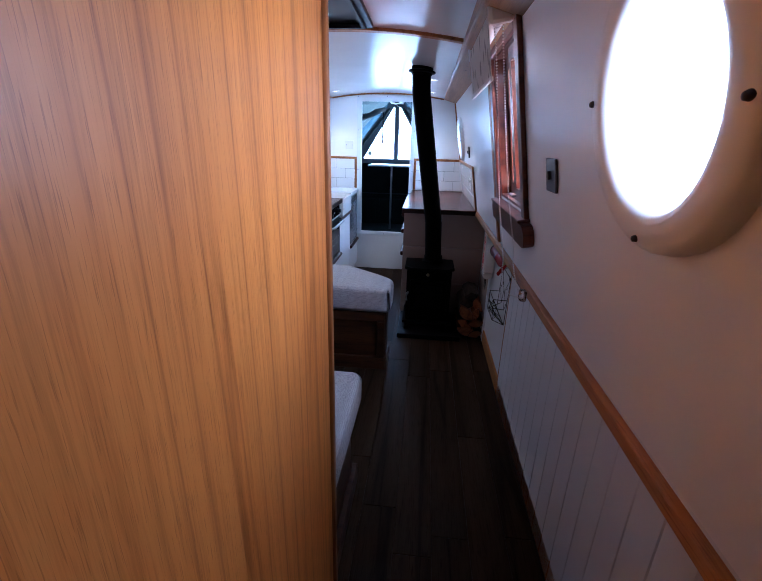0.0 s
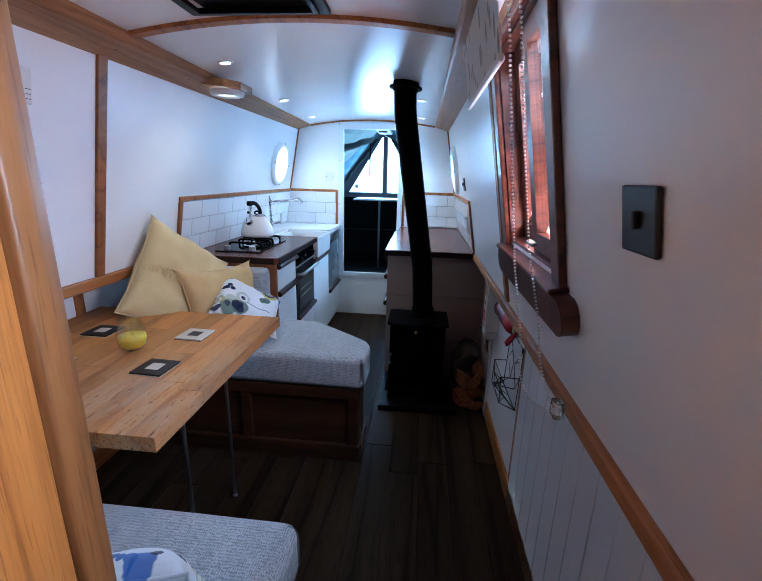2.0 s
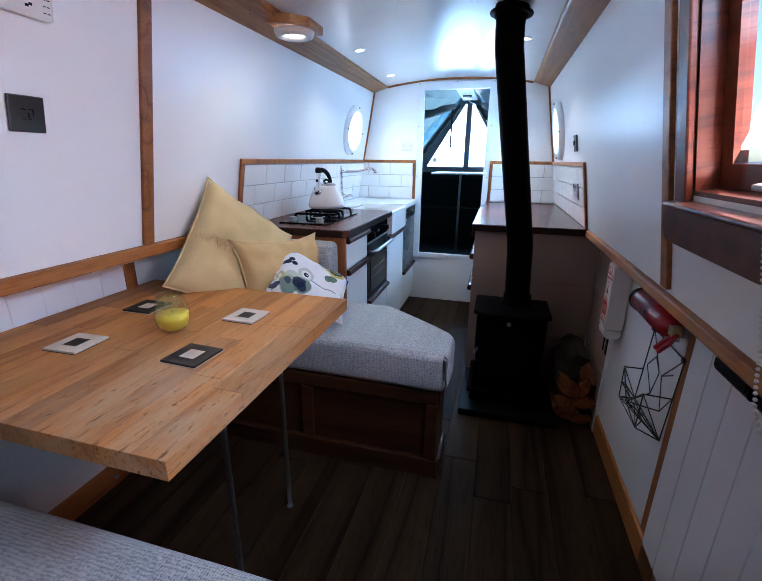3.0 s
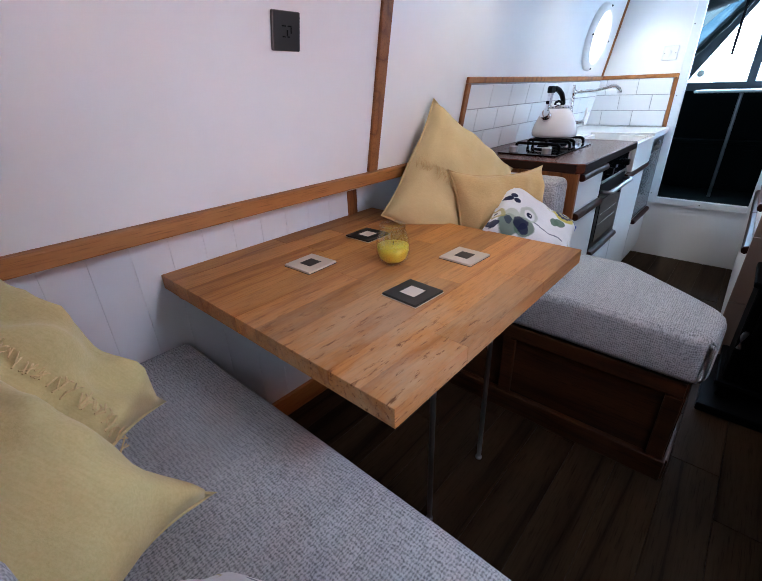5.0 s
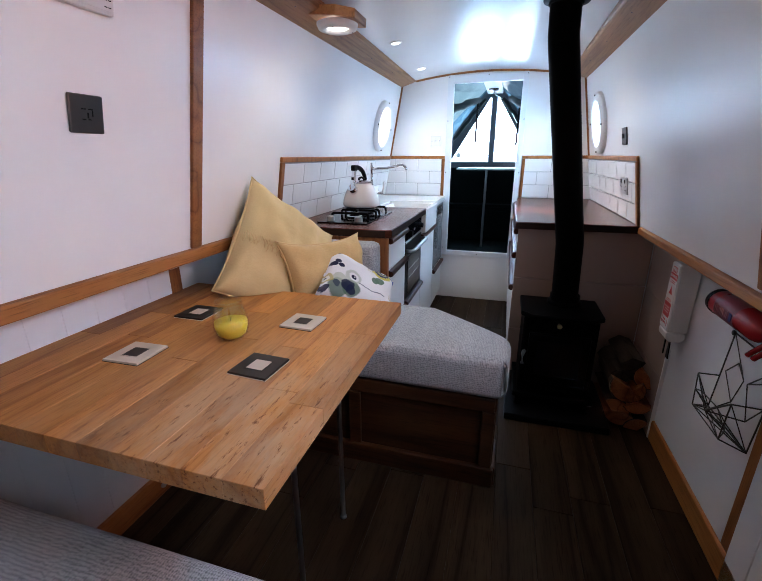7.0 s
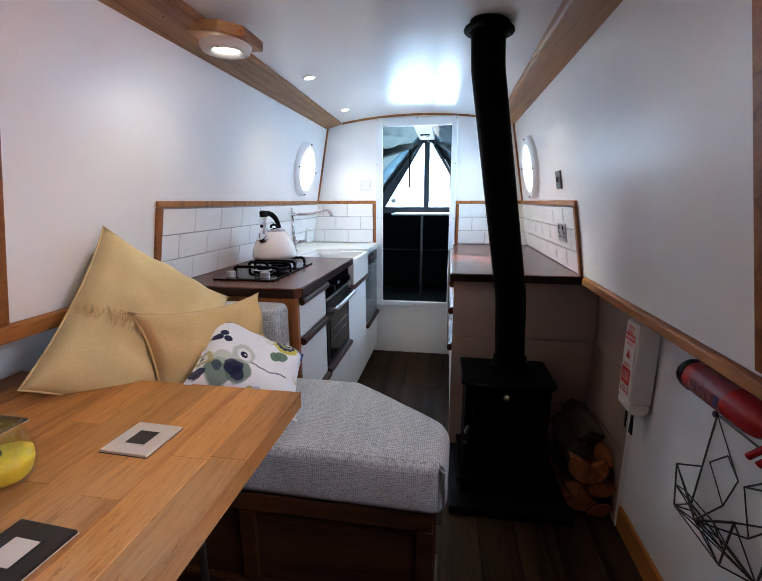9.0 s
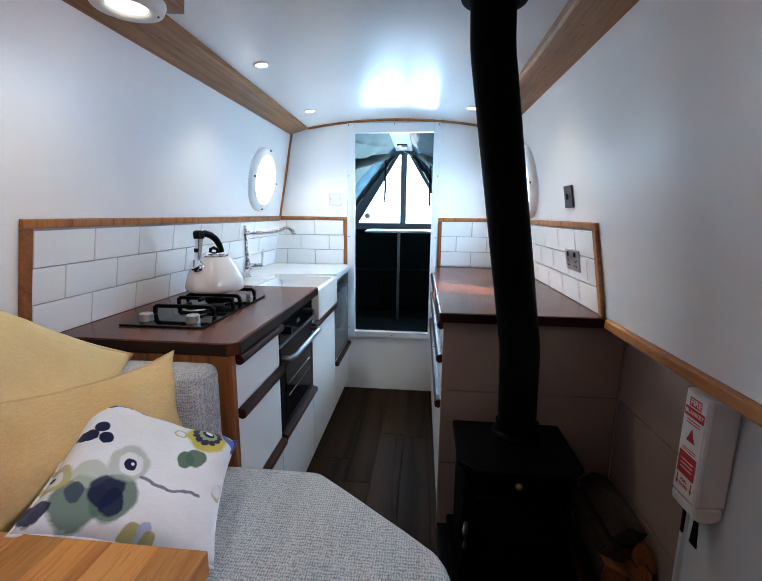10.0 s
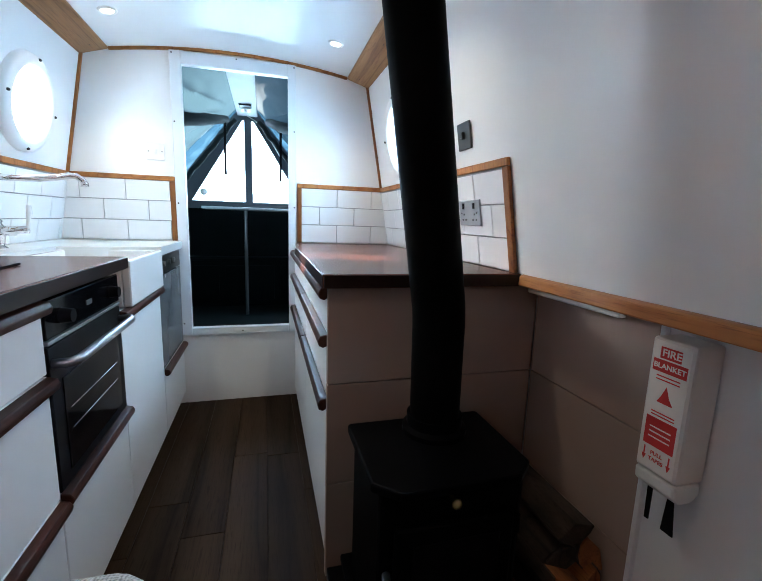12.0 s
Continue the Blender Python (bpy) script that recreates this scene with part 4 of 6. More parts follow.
part("spout_cap", sweep([(0.0, -0.092, 0.102), (0.0, -0.099, 0.108), (0.0, -0.101, 0.110)], [0.023, 0.022, 0.014], 20), CHROME, kt, smooth="auto")
part("handle_post", prism([(-0.094, 0.108), (-0.078, 0.118), (-0.066, 0.150), (-0.056, 0.196), (-0.080, 0.196), (-0.086, 0.150)], -0.008, 0.008, "x", 0.003), CHROME, kt, "chrome arm from spout to handle")
part("trigger", box(-0.007, 0.007, -0.090, -0.080, 0.146, 0.160, 0.002), BLACK, kt)
part("handle_cap", prism([(-0.084, 0.192), (-0.052, 0.192), (-0.050, 0.214), (-0.062, 0.222), (-0.078, 0.222), (-0.086, 0.214)], -0.012, 0.012, "x", 0.004), BLACK, kt)
part("handle", sweep([(0, -0.062, 0.207), (0, -0.035, 0.209), (0, -0.008, 0.202), (0, 0.018, 0.186), (0, 0.036, 0.163), (0, 0.044, 0.145), (0, 0.046, 0.132)], [0.012, 0.0125, 0.0125, 0.012, 0.011, 0.010, 0.009], 14), BLACK, kt, smooth=True)

# ---- galley, right side ----
RX = 0.128                  # face of the right units
RW = XC + HALF_LOW - 0.004
ru = thing("base_unit", "white galley drawer unit with tiled end and dark pulls", "cabinet", at=(0, 0, 0))
part("body", box(RX + 0.02, RW, 3.636, 4.93, 0.05, 0.868), DOOR_WHITE, ru)
for y0, y1 in ((3.63, 4.275), (4.281, 4.928)):
    for z0, z1 in ((0.738, 0.866), (0.555, 0.734), (0.05, 0.551)):
        d = part("drawer", box(RX, RX + 0.0195, y0, y1, z0, z1, 0.002), DOOR_WHITE, ru)
        z = z1 - 0.012
        part("handle", prism([(RX + 0.002, z - 0.017), (RX - 0.012, z - 0.024), (RX - 0.024, z - 0.018), (RX - 0.027, z - 0.004), (RX - 0.020, z + 0.010), (RX + 0.002, z + 0.014)], y0, y1, "y", 0.003), PULL, d, "dark wooden pull strip")
wt = solid("worktop", prism([(0.108, 3.585), (XC + HALF_GUN - 0.001, 3.585), (XC + HALF_GUN - 0.001, 4.93), (0.132, 4.93), (0.132, 4.70), (0.108, 4.60)], 0.869, 0.906, "z", 0.004), WORKTOP,
      "dark walnut worktop on the drawer unit", "worktop")
part("edge_strip", box(0.1055, 0.1079, 3.590, 4.595, 0.8715, 0.9035, 0.001), EDGE_DARK, wt, "darker hardwood edge strip")
part("edge_strip", box(0.110, XC + HALF_GUN - 0.004, 3.5825, 3.5849, 0.8715, 0.9035, 0.001), EDGE_DARK, wt, "darker hardwood edge strip")
# putty tiles round the stove corner
for i, (z0, z1) in enumerate(((0.0, 0.298), (0.301, 0.598), (0.601, 0.866))):
    for x0, x1 in ((0.125, 0.42), (0.423, 0.762)):
        part("tile", box(x0, x1, 3.612, 3.634, z0, z1, 0.0015), STOVE_TILE, ru)
sw = bpy.data.objects["wall_lower_right"]
for i, (z0, z1) in enumerate(((0.0, 0.298), (0.301, 0.598), (0.601, 0.866))):
    for y0, y1 in ((3.205, 3.61),):
        part("tile", box(0.764, 0.784, y0, y1, z0, z1, 0.0015), STOVE_TILE, sw)
solid("trim_tile_edge", box(0.762, 0.784, 3.191, 3.203, 0.0, 0.866, 0.002), BOARD_WHITE, "pale edge strip of the stove tiles", "trim", "structure")
solid("under_shelf_light", box(0.70, 0.72, 3.25, 3.575, 0.853, 0.8665, 0.004), WHITE_PLASTIC, "slim white strip light under the gunwale", "light")

# ---- stove, flue, logs ----
hearth = solid("hearth", box(0.128, 0.60, 3.155, 3.608, 0.0, 0.035, 0.004), BLACK, "black stone hearth slab under the stove", "hearth")
st = thing("wood_stove", "black cast-iron wood-burning stove on a hearth", "stove", at=(0.345, 3.40, 0.035))
part("body", box(-0.165, 0.165, -0.14, 0.11, 0.075, 0.475, 0.010), IRON, st)
part("top_plate", prism([(-0.13, -0.175), (0.13, -0.175), (0.182, -0.13), (0.182, 0.11), (0.175, 0.118), (-0.175, 0.118), (-0.182, 0.11), (-0.182, -0.13)], 0.475, 0.497, "z", 0.005), IRON, st)
part("base_plate", box(-0.185, 0.185, -0.165, 0.165, 0.055, 0.077, 0.005), IRON, st)
for x in (-0.15, 0.15):
    for y in (-0.13, 0.13):
        part("leg", lathe([(0, 0.0), (0.022, 0.0), (0.016, 0.02), (0.018, 0.056), (0, 0.056)], 14, m=pose(x, y, 0)), IRON, st, smooth=True)
sd = part("stove_door", box(-0.135, 0.135, -0.160, -0.138, 0.135, 0.40, 0.006), IRON, st)
part("window", box(-0.10, 0.10, -0.164, -0.160, 0.185, 0.365, 0.002), BLACK_GLASS, sd, "dark stove glass")
part("door_knob", sweep([(-0.15, -0.15, 0.30), (-0.158, -0.185, 0.30), (-0.158, -0.185, 0.25)], 0.009, 8), STEEL, sd, "steel door handle", smooth=True)
for z in (0.16, 0.37):
    part("hinge", tube((0.142, -0.156, z - 0.02), (0.142, -0.156, z + 0.02), 0.008, seg=10), IRON, sd)
part("air_knob", lathe([(0, 0.034), (0.010, 0.031), (0.012, 0.024), (0.006, 0.016), (0.006, 0.0)], 16, m=pose(-0.01, -0.14, 0.448, 90, 0, 0)), BRASS, st, "brass air-control knob", smooth=True)
part("air_slider", box(-0.06, 0.06, -0.150, -0.138, 0.098, 0.116, 0.003), IRON, st)
fl = thing("stove_flue", "black enamelled flue pipe with a slight bend", "flue", at=(0, 0, 0))
FB = Vector((0.370, 3.445, 0.532))
K0, K1, ftop = Vector((0.353, 3.415, 0.84)), Vector((0.214, 3.386, 1.70)), Vector((0.207, 3.385, 1.872))
bend1 = K0


def eased(a, k, c, r):
    """Points of a bend at k between a and c, rounded over r."""
    p, q = k + (a - k).normalized() * r, k + (c - k).normalized() * r
    return [(p * (1 - u) ** 2 + k * 2 * u * (1 - u) + q * u * u) for u in (0, 0.25, 0.5, 0.75, 1)]


pts = [FB] + eased(FB, K0, K1, 0.03) + eased(K0, K1, ftop, 0.03) + [ftop]
part("pipe", sweep(pts, 0.0610, 32), FLUE, fl, smooth="auto")
part("collar", lathe([(0.064, 0.0), (0.080, 0.0), (0.080, 0.012), (0.069, 0.020), (0.069, 0.045), (0.0635, 0.047)], 36, m=Matrix.Translation(FB)), IRON, fl, smooth="auto")
d = (ftop - bend1).normalized().to_track_quat("Z", "Y").to_matrix().to_4x4()
part("ceiling_collar", lathe([(0.0635, -0.018), (0.068, -0.016), (0.069, -0.008), (0.088, -0.004), (0.090, 0.0), (0.088, 0.006), (0.072, 0.010), (0.070, 0.034)], 36, m=pose(0.211, 3.385, 1.824, 0, 4, 0)), FLUE, fl, smooth="auto")

random.seed(4)
def log(x, z, r, y0, length, spin, seg_a=2.4, face=None):
    """A split log: a wedge of a round with bark on its curved side."""
    pts = [(0, 0)] + [(r * math.cos(a), r * math.sin(a)) for a in [seg_a * (i / 6 - 0.5) for i in range(7)]]
    cx = sum(p[0] for p in pts) / len(pts)
    pts = [(p[0] - cx, p[1]) for p in pts]
    t = thing("firewood_log", "dark split log with bark-coloured faces on the stack" if face else "split firewood log with orange cut face in the stack", "log", "stacked firewood", m=pose(x, y0, z, 0, spin, 0))
    part("wood", prism(pts, 0, length, "y", 0.002), face or LOG, t)
    arc = pts[1:]
    out = [(p[0] * 1.0 + 0.004, p[1] * 1.04) for p in arc]
    part("bark", prism([(p[0] + 0.0005, p[1]) for p in arc] + out[::-1], 0.004, length - 0.004, "y"), BARK, t)


# the topmost logs take the bark colour on their split faces too
for x, z, r, spin, sg in ((0.645, 0.050, 0.075, 100, 2.5), (0.715, 0.045, 0.06, 250, 2.2), (0.640, 0.118, 0.070, 300, 2.2), (0.716, 0.118, 0.062, 80, 2.4),
                          (0.632, 0.195, 0.078, 130, 2.6), (0.712, 0.188, 0.060, 20, 2.2), (0.640, 0.268, 0.066, 260, 2.4), (0.712, 0.255, 0.062, 150, 2.6), (0.668, 0.325, 0.055, 80, 2.2)):
    log(x, z, r, 3.235 + random.uniform(-0.02, 0.03), 0.27, spin, sg, BARK if z > 0.26 else None)

# ---- dinette ----
# table: single staves on a core, two hairpin legs, wall bearer
tb = thing("dining_table", "worn beech block table on thin steel legs", "table", at=(0, 0, 0))
TX0, TX1, TY0, TY1, TZ = -1.138, -0.277, 1.768, 2.657, 0.742
random.seed(11)
nst = 11
sx = (TX1 - TX0) / nst
for i in range(nst):
    y = TY0
    first = random.uniform(0.2, 0.6)
    while y < TY1 - 0.01:
        ln = first if first else random.uniform(0.32, 0.6)
        first = 0
        e = min(TY1, y + ln)
        if TY1 - e < 0.12:
            e = TY1
        o = part("stave", box(TX0 + i * sx + 0.0001, TX0 + (i + 1) * sx - 0.0001, y + 0.0001, e - 0.0001, TZ - 0.042, TZ, 0.0008, seg=1), TABLE_WOOD, tb)
        y = e
for y in (2.065, 2.37):
    part("leg", sweep([(-0.415, y + 0.02, 0.70), (-0.415, y + 0.02, 0.0)], 0.008, 10), STEEL, tb, "thin steel leg", smooth="auto")
    part("foot", lathe([(0, 0.0), (0.011, 0.0), (0.011, 0.006), (0.008, 0.010), (0, 0.010)], 16, m=pose(-0.415, y + 0.02, 0)), STEEL, tb, smooth=True)
part("bearer", box(TX0, TX0 + 0.03, TY0 + 0.03, TY1 - 0.03, TZ - 0.085, TZ - 0.043, 0.003), TRIM, tb, "oak wall bearer")


rl = thing("bed_rail", "oak rail with steel bolts low on the side under the table", "rail", at=(-1.144, 2.24, 0.036))
part("rail", box(0.0, 0.026, -0.44, 0.44, -0.035, 0.055, 0.003), TRIM, rl)
for y in (-0.30, 0.055):
    part("bolt", lathe([(0, 0.010), (0.008, 0.009), (0.010, 0.004), (0.010, 0.0)], 14, m=pose(0.026, y, 0.005, 0, 90, 0)), STEEL, rl, "steel bolt head", smooth="auto")


def coaster(x, y, rz, dark):
    t = thing("coaster", ("dark" if dark else "pale") + " square coaster with a " + ("pale" if dark else "dark") + " centre on the table", "coaster", "coasters on the table", m=pose(x, y, TZ, 0, 0, rz))
    part("base", box(-0.053, 0.053, -0.053, 0.053, 0.0005, 0.007, 0.001), COASTER_DARK if dark else COASTER_PALE, t)
    part("underside", box(-0.054, 0.054, -0.054, 0.054, 0.0002, 0.0018), COASTER_PALE if dark else COASTER_DARK, t)
    part("border", plate(rect(-0.026, 0.026, -0.026, 0.026), [rect(-0.023, 0.023, -0.023, 0.023)], 0.0006), COASTER_PALE if not dark else COASTER_DARK, t, m=pose(0, 0, 0.0071))
    part("centre", box(-0.0225, 0.0225, -0.0225, 0.0225, 0.0068, 0.0076), COASTER_PALE if dark else COASTER_DARK, t)


coaster(-0.50, 2.108, -3, True)
coaster(-0.525, 2.393, -2, False)
coaster(-0.85, 2.078, 2, False)
coaster(-0.894, 2.370, 0, True)

cj = thing("candle_jar", "round clear glass jar with a yellow candle", "candle", m=pose(-0.668, 2.236, TZ + 0.001) @ Matrix.Diagonal((1.05, 1.05, 1.06, 1)))
jar = part("jar", lathe([(0, 0.0), (0.028, 0.0), (0.040, 0.010), (0.047, 0.034), (0.046, 0.060), (0.037, 0.092), (0.0345, 0.104), (0.0355, 0.108), (0.033, 0.109), (0.0315, 0.104), (0.034, 0.091), (0.043, 0.060), (0.044, 0.034), (0.038, 0.014), (0.026, 0.006), (0, 0.006)], 40), JAR_GLASS, cj, smooth=True)
jar.visible_shadow = False
part("wax", lathe([(0, 0.006), (0.025, 0.006), (0.036, 0.015), (0.0425, 0.035), (0.0430, 0.050), (0, 0.050)], 30), CANDLE, cj, "yellow wax", smooth=True)
part("wick", tube((0, 0, 0.050), (0.002, 0, 0.060), 0.001, seg=6), BLACK, cj)


def soft_block(outline, z0, z1, r=0.03):
    """An upholstered block with rounded, slightly puffed edges."""
    b = prism(outline, z0, z1, "z", r, seg=4)
    bmesh.ops.subdivide_edges(b, edges=[e for e in b.edges if e.calc_length() > 0.12], cuts=4, use_grid_fill=True)
    for v in b.verts:
        n = noise.noise(v.co * 7.0) * 0.004 + noise.noise(v.co * 2.2) * 0.004
        v.co.z += n if v.co.z > (z0 + z1) / 2 else n * 0.3
        v.co.x += n * 0.5
        v.co.y += n * 0.4
    return b


# far bench: box with framed front, cushion with a cut corner, upright back cushion
fb = thing("bench_seat", "dark stained wooden bench box with a framed front", "bench", at=(0, 0, 0))
part("carcass", prism([(-1.14, 2.70), (0.070, 2.70), (0.070, 2.86), (-0.30, 3.145), (-1.14, 3.145)], 0.0, 0.392, "z", 0.002), BOX_WOOD, fb)
for x0, x1, z0, z1 in ((-1.135, 0.075, 0.335, 0.394), (-1.135, 0.088, 0.0, 0.085), (0.030, 0.078, 0.086, 0.334), (-0.50, -0.45, 0.086, 0.334)):
    part("rail", box(x0, x1, 2.682 if z0 else 2.675, 2.6995, z0, z1, 0.004), BOX_WOOD, fb)
part("corner_post", box(0.071, 0.082, 2.70, 2.86, 0.086, 0.39, 0.003), BOX_WOOD, fb)
part("plinth_side", box(0.071, 0.095, 2.69, 2.87, 0.0, 0.085, 0.004), BOX_WOOD, fb)
solid("seat_cushion", soft_block([(-1.13, 2.68), (0.085, 2.665), (0.112, 2.69), (0.115, 2.85), (0.09, 2.90), (-0.225, 3.142), (-1.13, 3.145)], 0.396, 0.558), GREY_CLOTH,
      "grey woven seat cushion with a cut corner", "cushion", smooth=True)
solid("back_cushion", soft_block([(-1.0, 3.03), (-0.495, 3.03), (-0.495, 3.145), (-1.0, 3.145)], 0.560, 0.858, 0.03), GREY_CLOTH, "grey woven upright back cushion against the galley", "cushion", smooth=True)

# near bench
nb = thing("bench_seat", "dark stained wooden bench box beside the partition", "bench", at=(0, 0, 0))
part("carcass", box(-1.14, 0.035, 0.90, 1.735, 0.0, 0.372, 0.003), BOX_WOOD, nb)
part("plinth_side", box(0.036, 0.060, 1.25, 1.75, 0.0, 0.085, 0.004), BOX_WOOD, nb)
part("plinth_front", box(-1.14, 0.060, 1.7355, 1.757, 0.0, 0.085, 0.004), BOX_WOOD, nb)
part("rail", box(0.036, 0.05, 1.245, 1.74, 0.31, 0.37, 0.003), BOX_WOOD, nb)
solid("seat_cushion", soft_block([(-1.13, 0.91), (0.030, 0.91), (0.034, 1.24), (0.066, 1.26), (0.072, 1.77), (0.05, 1.79), (-1.13, 1.79)], 0.375, 0.523), GREY_CLOTH,
      "grey woven seat cushion on the bench", "cushion", smooth=True)


solid("back_cushion", soft_block([(-0.40, 1.248), (0.070, 1.248), (0.070, 1.328), (-0.40, 1.328)], 0.525, 0.840, 0.03), GREY_CLOTH, "grey woven upright back cushion at the partition end", "cushion", smooth=True)


def pillow(name, label, w, hgt, d, m, material, ears=0.25, fringe=False, crease=0.01, seed=1, full=4, trim=None):
    """A stuffed square cushion: pinched corners, seam, soft creases."""
    t = thing(name, label, "cushion", m=m)
    b = bmesh.new()
    n = 26
    grid = {}
    for side in (1, -1):
        for i in range(n + 1):
            for j in range(n + 1):
                u, v = 2 * i / n - 1, 2 * j / n - 1
                edge = i in (0, n) or j in (0, n)
                if edge and side < 0:
                    grid[(-1, i, j)] = grid[(1, i, j)]
                    continue
                puff = max(0.0, (1 - u ** full) * (1 - v ** full)) ** 0.55
                pinch = 1 - ears * 0.28 * (1 - abs(v) ** 2.5) * abs(u) ** 3
                pinch2 = 1 - ears * 0.28 * (1 - abs(u) ** 2.5) * abs(v) ** 3
                p = Vector((u * w / 2 * pinch, side * d / 2 * puff, v * hgt / 2 * pinch2))
                q = p * 9 + Vector((seed * 3.1, side, seed))
                p.y += side * crease * noise.noise(q) * (0.3 + puff) + crease * 0.6 * noise.noise(q * 2.3) * puff
                r = math.hypot(u, v)
                ang = math.atan2(v, u)
                p.y += side * crease * 0.7 * math.sin(ang * 11 + seed) * max(0, r - 0.55) * puff
                grid[(side, i, j)] = b.verts.new(p)
    for side in (1, -1):
        for i in range(n):
            for j in range(n):
                q = [grid[(side, i, j)], grid[(side, i + 1, j)], grid[(side, i + 1, j + 1)], grid[(side, i, j + 1)]]
                b.faces.new(q if side < 0 else q[::-1])
    part("cover", b, material, t, smooth=True)
    loop = [grid_pt(w, hgt, ears, k) for k in range(64)]
    part("piping", sweep(loop, 0.0035, 6, closed=True), material, t, smooth=True)
    if fringe:
        b = bmesh.new()
        for k in range(90):
            x = (k / 89 - 0.5) * w * 0.93
            puff = max(0, 1 - (2 * x / w) ** 4) ** 0.55
            y = -d / 2 * puff * 0.99
            z = hgt * fringe
            a = Vector((x, y - 0.002, z + random.uniform(0, 0.012)))
            c = a + Vector((random.uniform(-0.012, 0.012), -0.012, -random.uniform(0.014, 0.03)))
            e = c + Vector((random.uniform(-0.010, 0.010), 0.002, -random.uniform(0.008, 0.02)))
            sweep([a, c, e], 0.0016, 4, b)
        tagged(part("fringe", b, trim or material, t, "short cotton fringe"), kind="stuff")
    return t


def grid_pt(w, hgt, ears, k):
    side, f = divmod(k, 16)
    c = f / 8 - 1
    u, v = ((c, -1), (1, c), (-c, 1), (-1, -c))[side]
    return (u * w / 2 * (1 - ears * 0.28 * (1 - abs(v) ** 2.5) * abs(u) ** 3), 0, v * hgt / 2 * (1 - ears * 0.28 * (1 - abs(u) ** 2.5) * abs(v) ** 3))


def floral():
    """White cotton with painted blue, green and yellow blooms."""
    m = fabric("floral_cotton", (0.80, 0.81, 0.82), (0.74, 0.75, 0.77), 700.0, strength=0.2)
    base = bsdf(m).inputs["Base Color"].links[0].from_socket
    tc = node(m, "ShaderNodeTexCoord")
    nz = node(m, "ShaderNodeTexNoise", Scale=26.0, Detail=4.0)
    wire(m, tc.outputs["Object"], nz.inputs["Vector"])
    off = node(m, "ShaderNodeVectorMath")
    off.operation = "MULTIPLY_ADD"
    wire(m, nz.outputs["Color"], off.inputs[0])
    off.inputs[1].default_value = (0.020, 0, 0.020)
    wire(m, tc.outputs["Object"], off.inputs[2])
    sep = node(m, "ShaderNodeSeparateXYZ")
    wire(m, off.outputs[0], sep.inputs[0])
    flat = node(m, "ShaderNodeCombineXYZ")
    wire(m, sep.outputs[0], flat.inputs[0])
    wire(m, sep.outputs[2], flat.inputs[2])
    col = base
    navy, olive, sage, blue = (0.008, 0.012, 0.050), (0.34, 0.29, 0.02), (0.085, 0.145, 0.10), (0.05, 0.13, 0.42)
    blooms = [(-0.10, -0.092, 0.044, sage, 0.88), (-0.050, -0.076, 0.040, sage, 0.88), (-0.10, -0.045, 0.028, (0.40, 0.45, 0.36), 0.75), (-0.064, -0.066, 0.030, navy, 0.92), (-0.048, -0.085, 0.022, navy, 0.92), (-0.112, -0.082, 0.018, (0.04, 0.06, 0.09), 0.9), (-0.150, -0.115, 0.020, navy, 0.95),
              (-0.048, -0.015, 0.038, (0.36, 0.42, 0.34), 0.7), (-0.045, -0.013, 0.025, (0.70, 0.71, 0.72), 1.0), (-0.045, -0.013, 0.013, navy, 1.0), (-0.042, -0.010, 0.004, (0.7, 0.7, 0.7), 1.0),
              (0.082, 0.103, 0.056, (0.60, 0.62, 0.60), 0.6), (0.085, 0.095, 0.048, (0.48, 0.40, 0.03), 0.95), (0.084, 0.102, 0.034, (0.20, 0.24, 0.22), 0.7), (0.084, 0.103, 0.012, navy, 1.0), (0.086, 0.106, 0.006, (0.65, 0.68, 0.68), 1.0),
              (0.145, 0.128, 0.034, (0.05, 0.10, 0.40), 1.0), (0.142, 0.132, 0.011, (0.55, 0.58, 0.35), 1.0), (-0.105, 0.130, 0.022, blue, 0.9), (-0.120, 0.112, 0.009, navy, 0.9), (-0.085, 0.124, 0.012, blue, 0.9),
              (-0.068, 0.120, 0.008, blue, 0.9), (-0.055, 0.116, 0.009, (0.06, 0.12, 0.36), 0.9), (-0.12, 0.052, 0.014, navy, 1.0), (-0.133, 0.030, 0.015, navy, 1.0), (-0.105, 0.028, 0.014, navy, 1.0),
              (0.071, 0.030, 0.022, sage, 0.95), (0.052, 0.022, 0.018, sage, 0.95), (0.028, 0.085, 0.016, olive, 0.7), (0.028, 0.085, 0.012, (0.69, 0.70, 0.71), 1.0), (0.133, -0.02, 0.016, olive, 0.7), (0.130, -0.018, 0.012, (0.69, 0.70, 0.71), 1.0),
              (-0.150, -0.055, 0.028, olive, 0.75), (-0.150, -0.055, 0.015, (0.66, 0.66, 0.6), 1.0), (-0.150, -0.055, 0.004, navy, 1.0), (0.0, -0.125, 0.016, olive, 0.8), (0.02, -0.118, 0.014, (0.35, 0.42, 0.62), 0.9), (0.032, -0.13, 0.014, olive, 0.8)]
    for k in range(11):
        a = 2 * math.pi * k / 11
        blooms.append((0.084 + 0.027 * math.cos(a), 0.101 + 0.025 * math.sin(a), 0.0085, navy, 0.95))
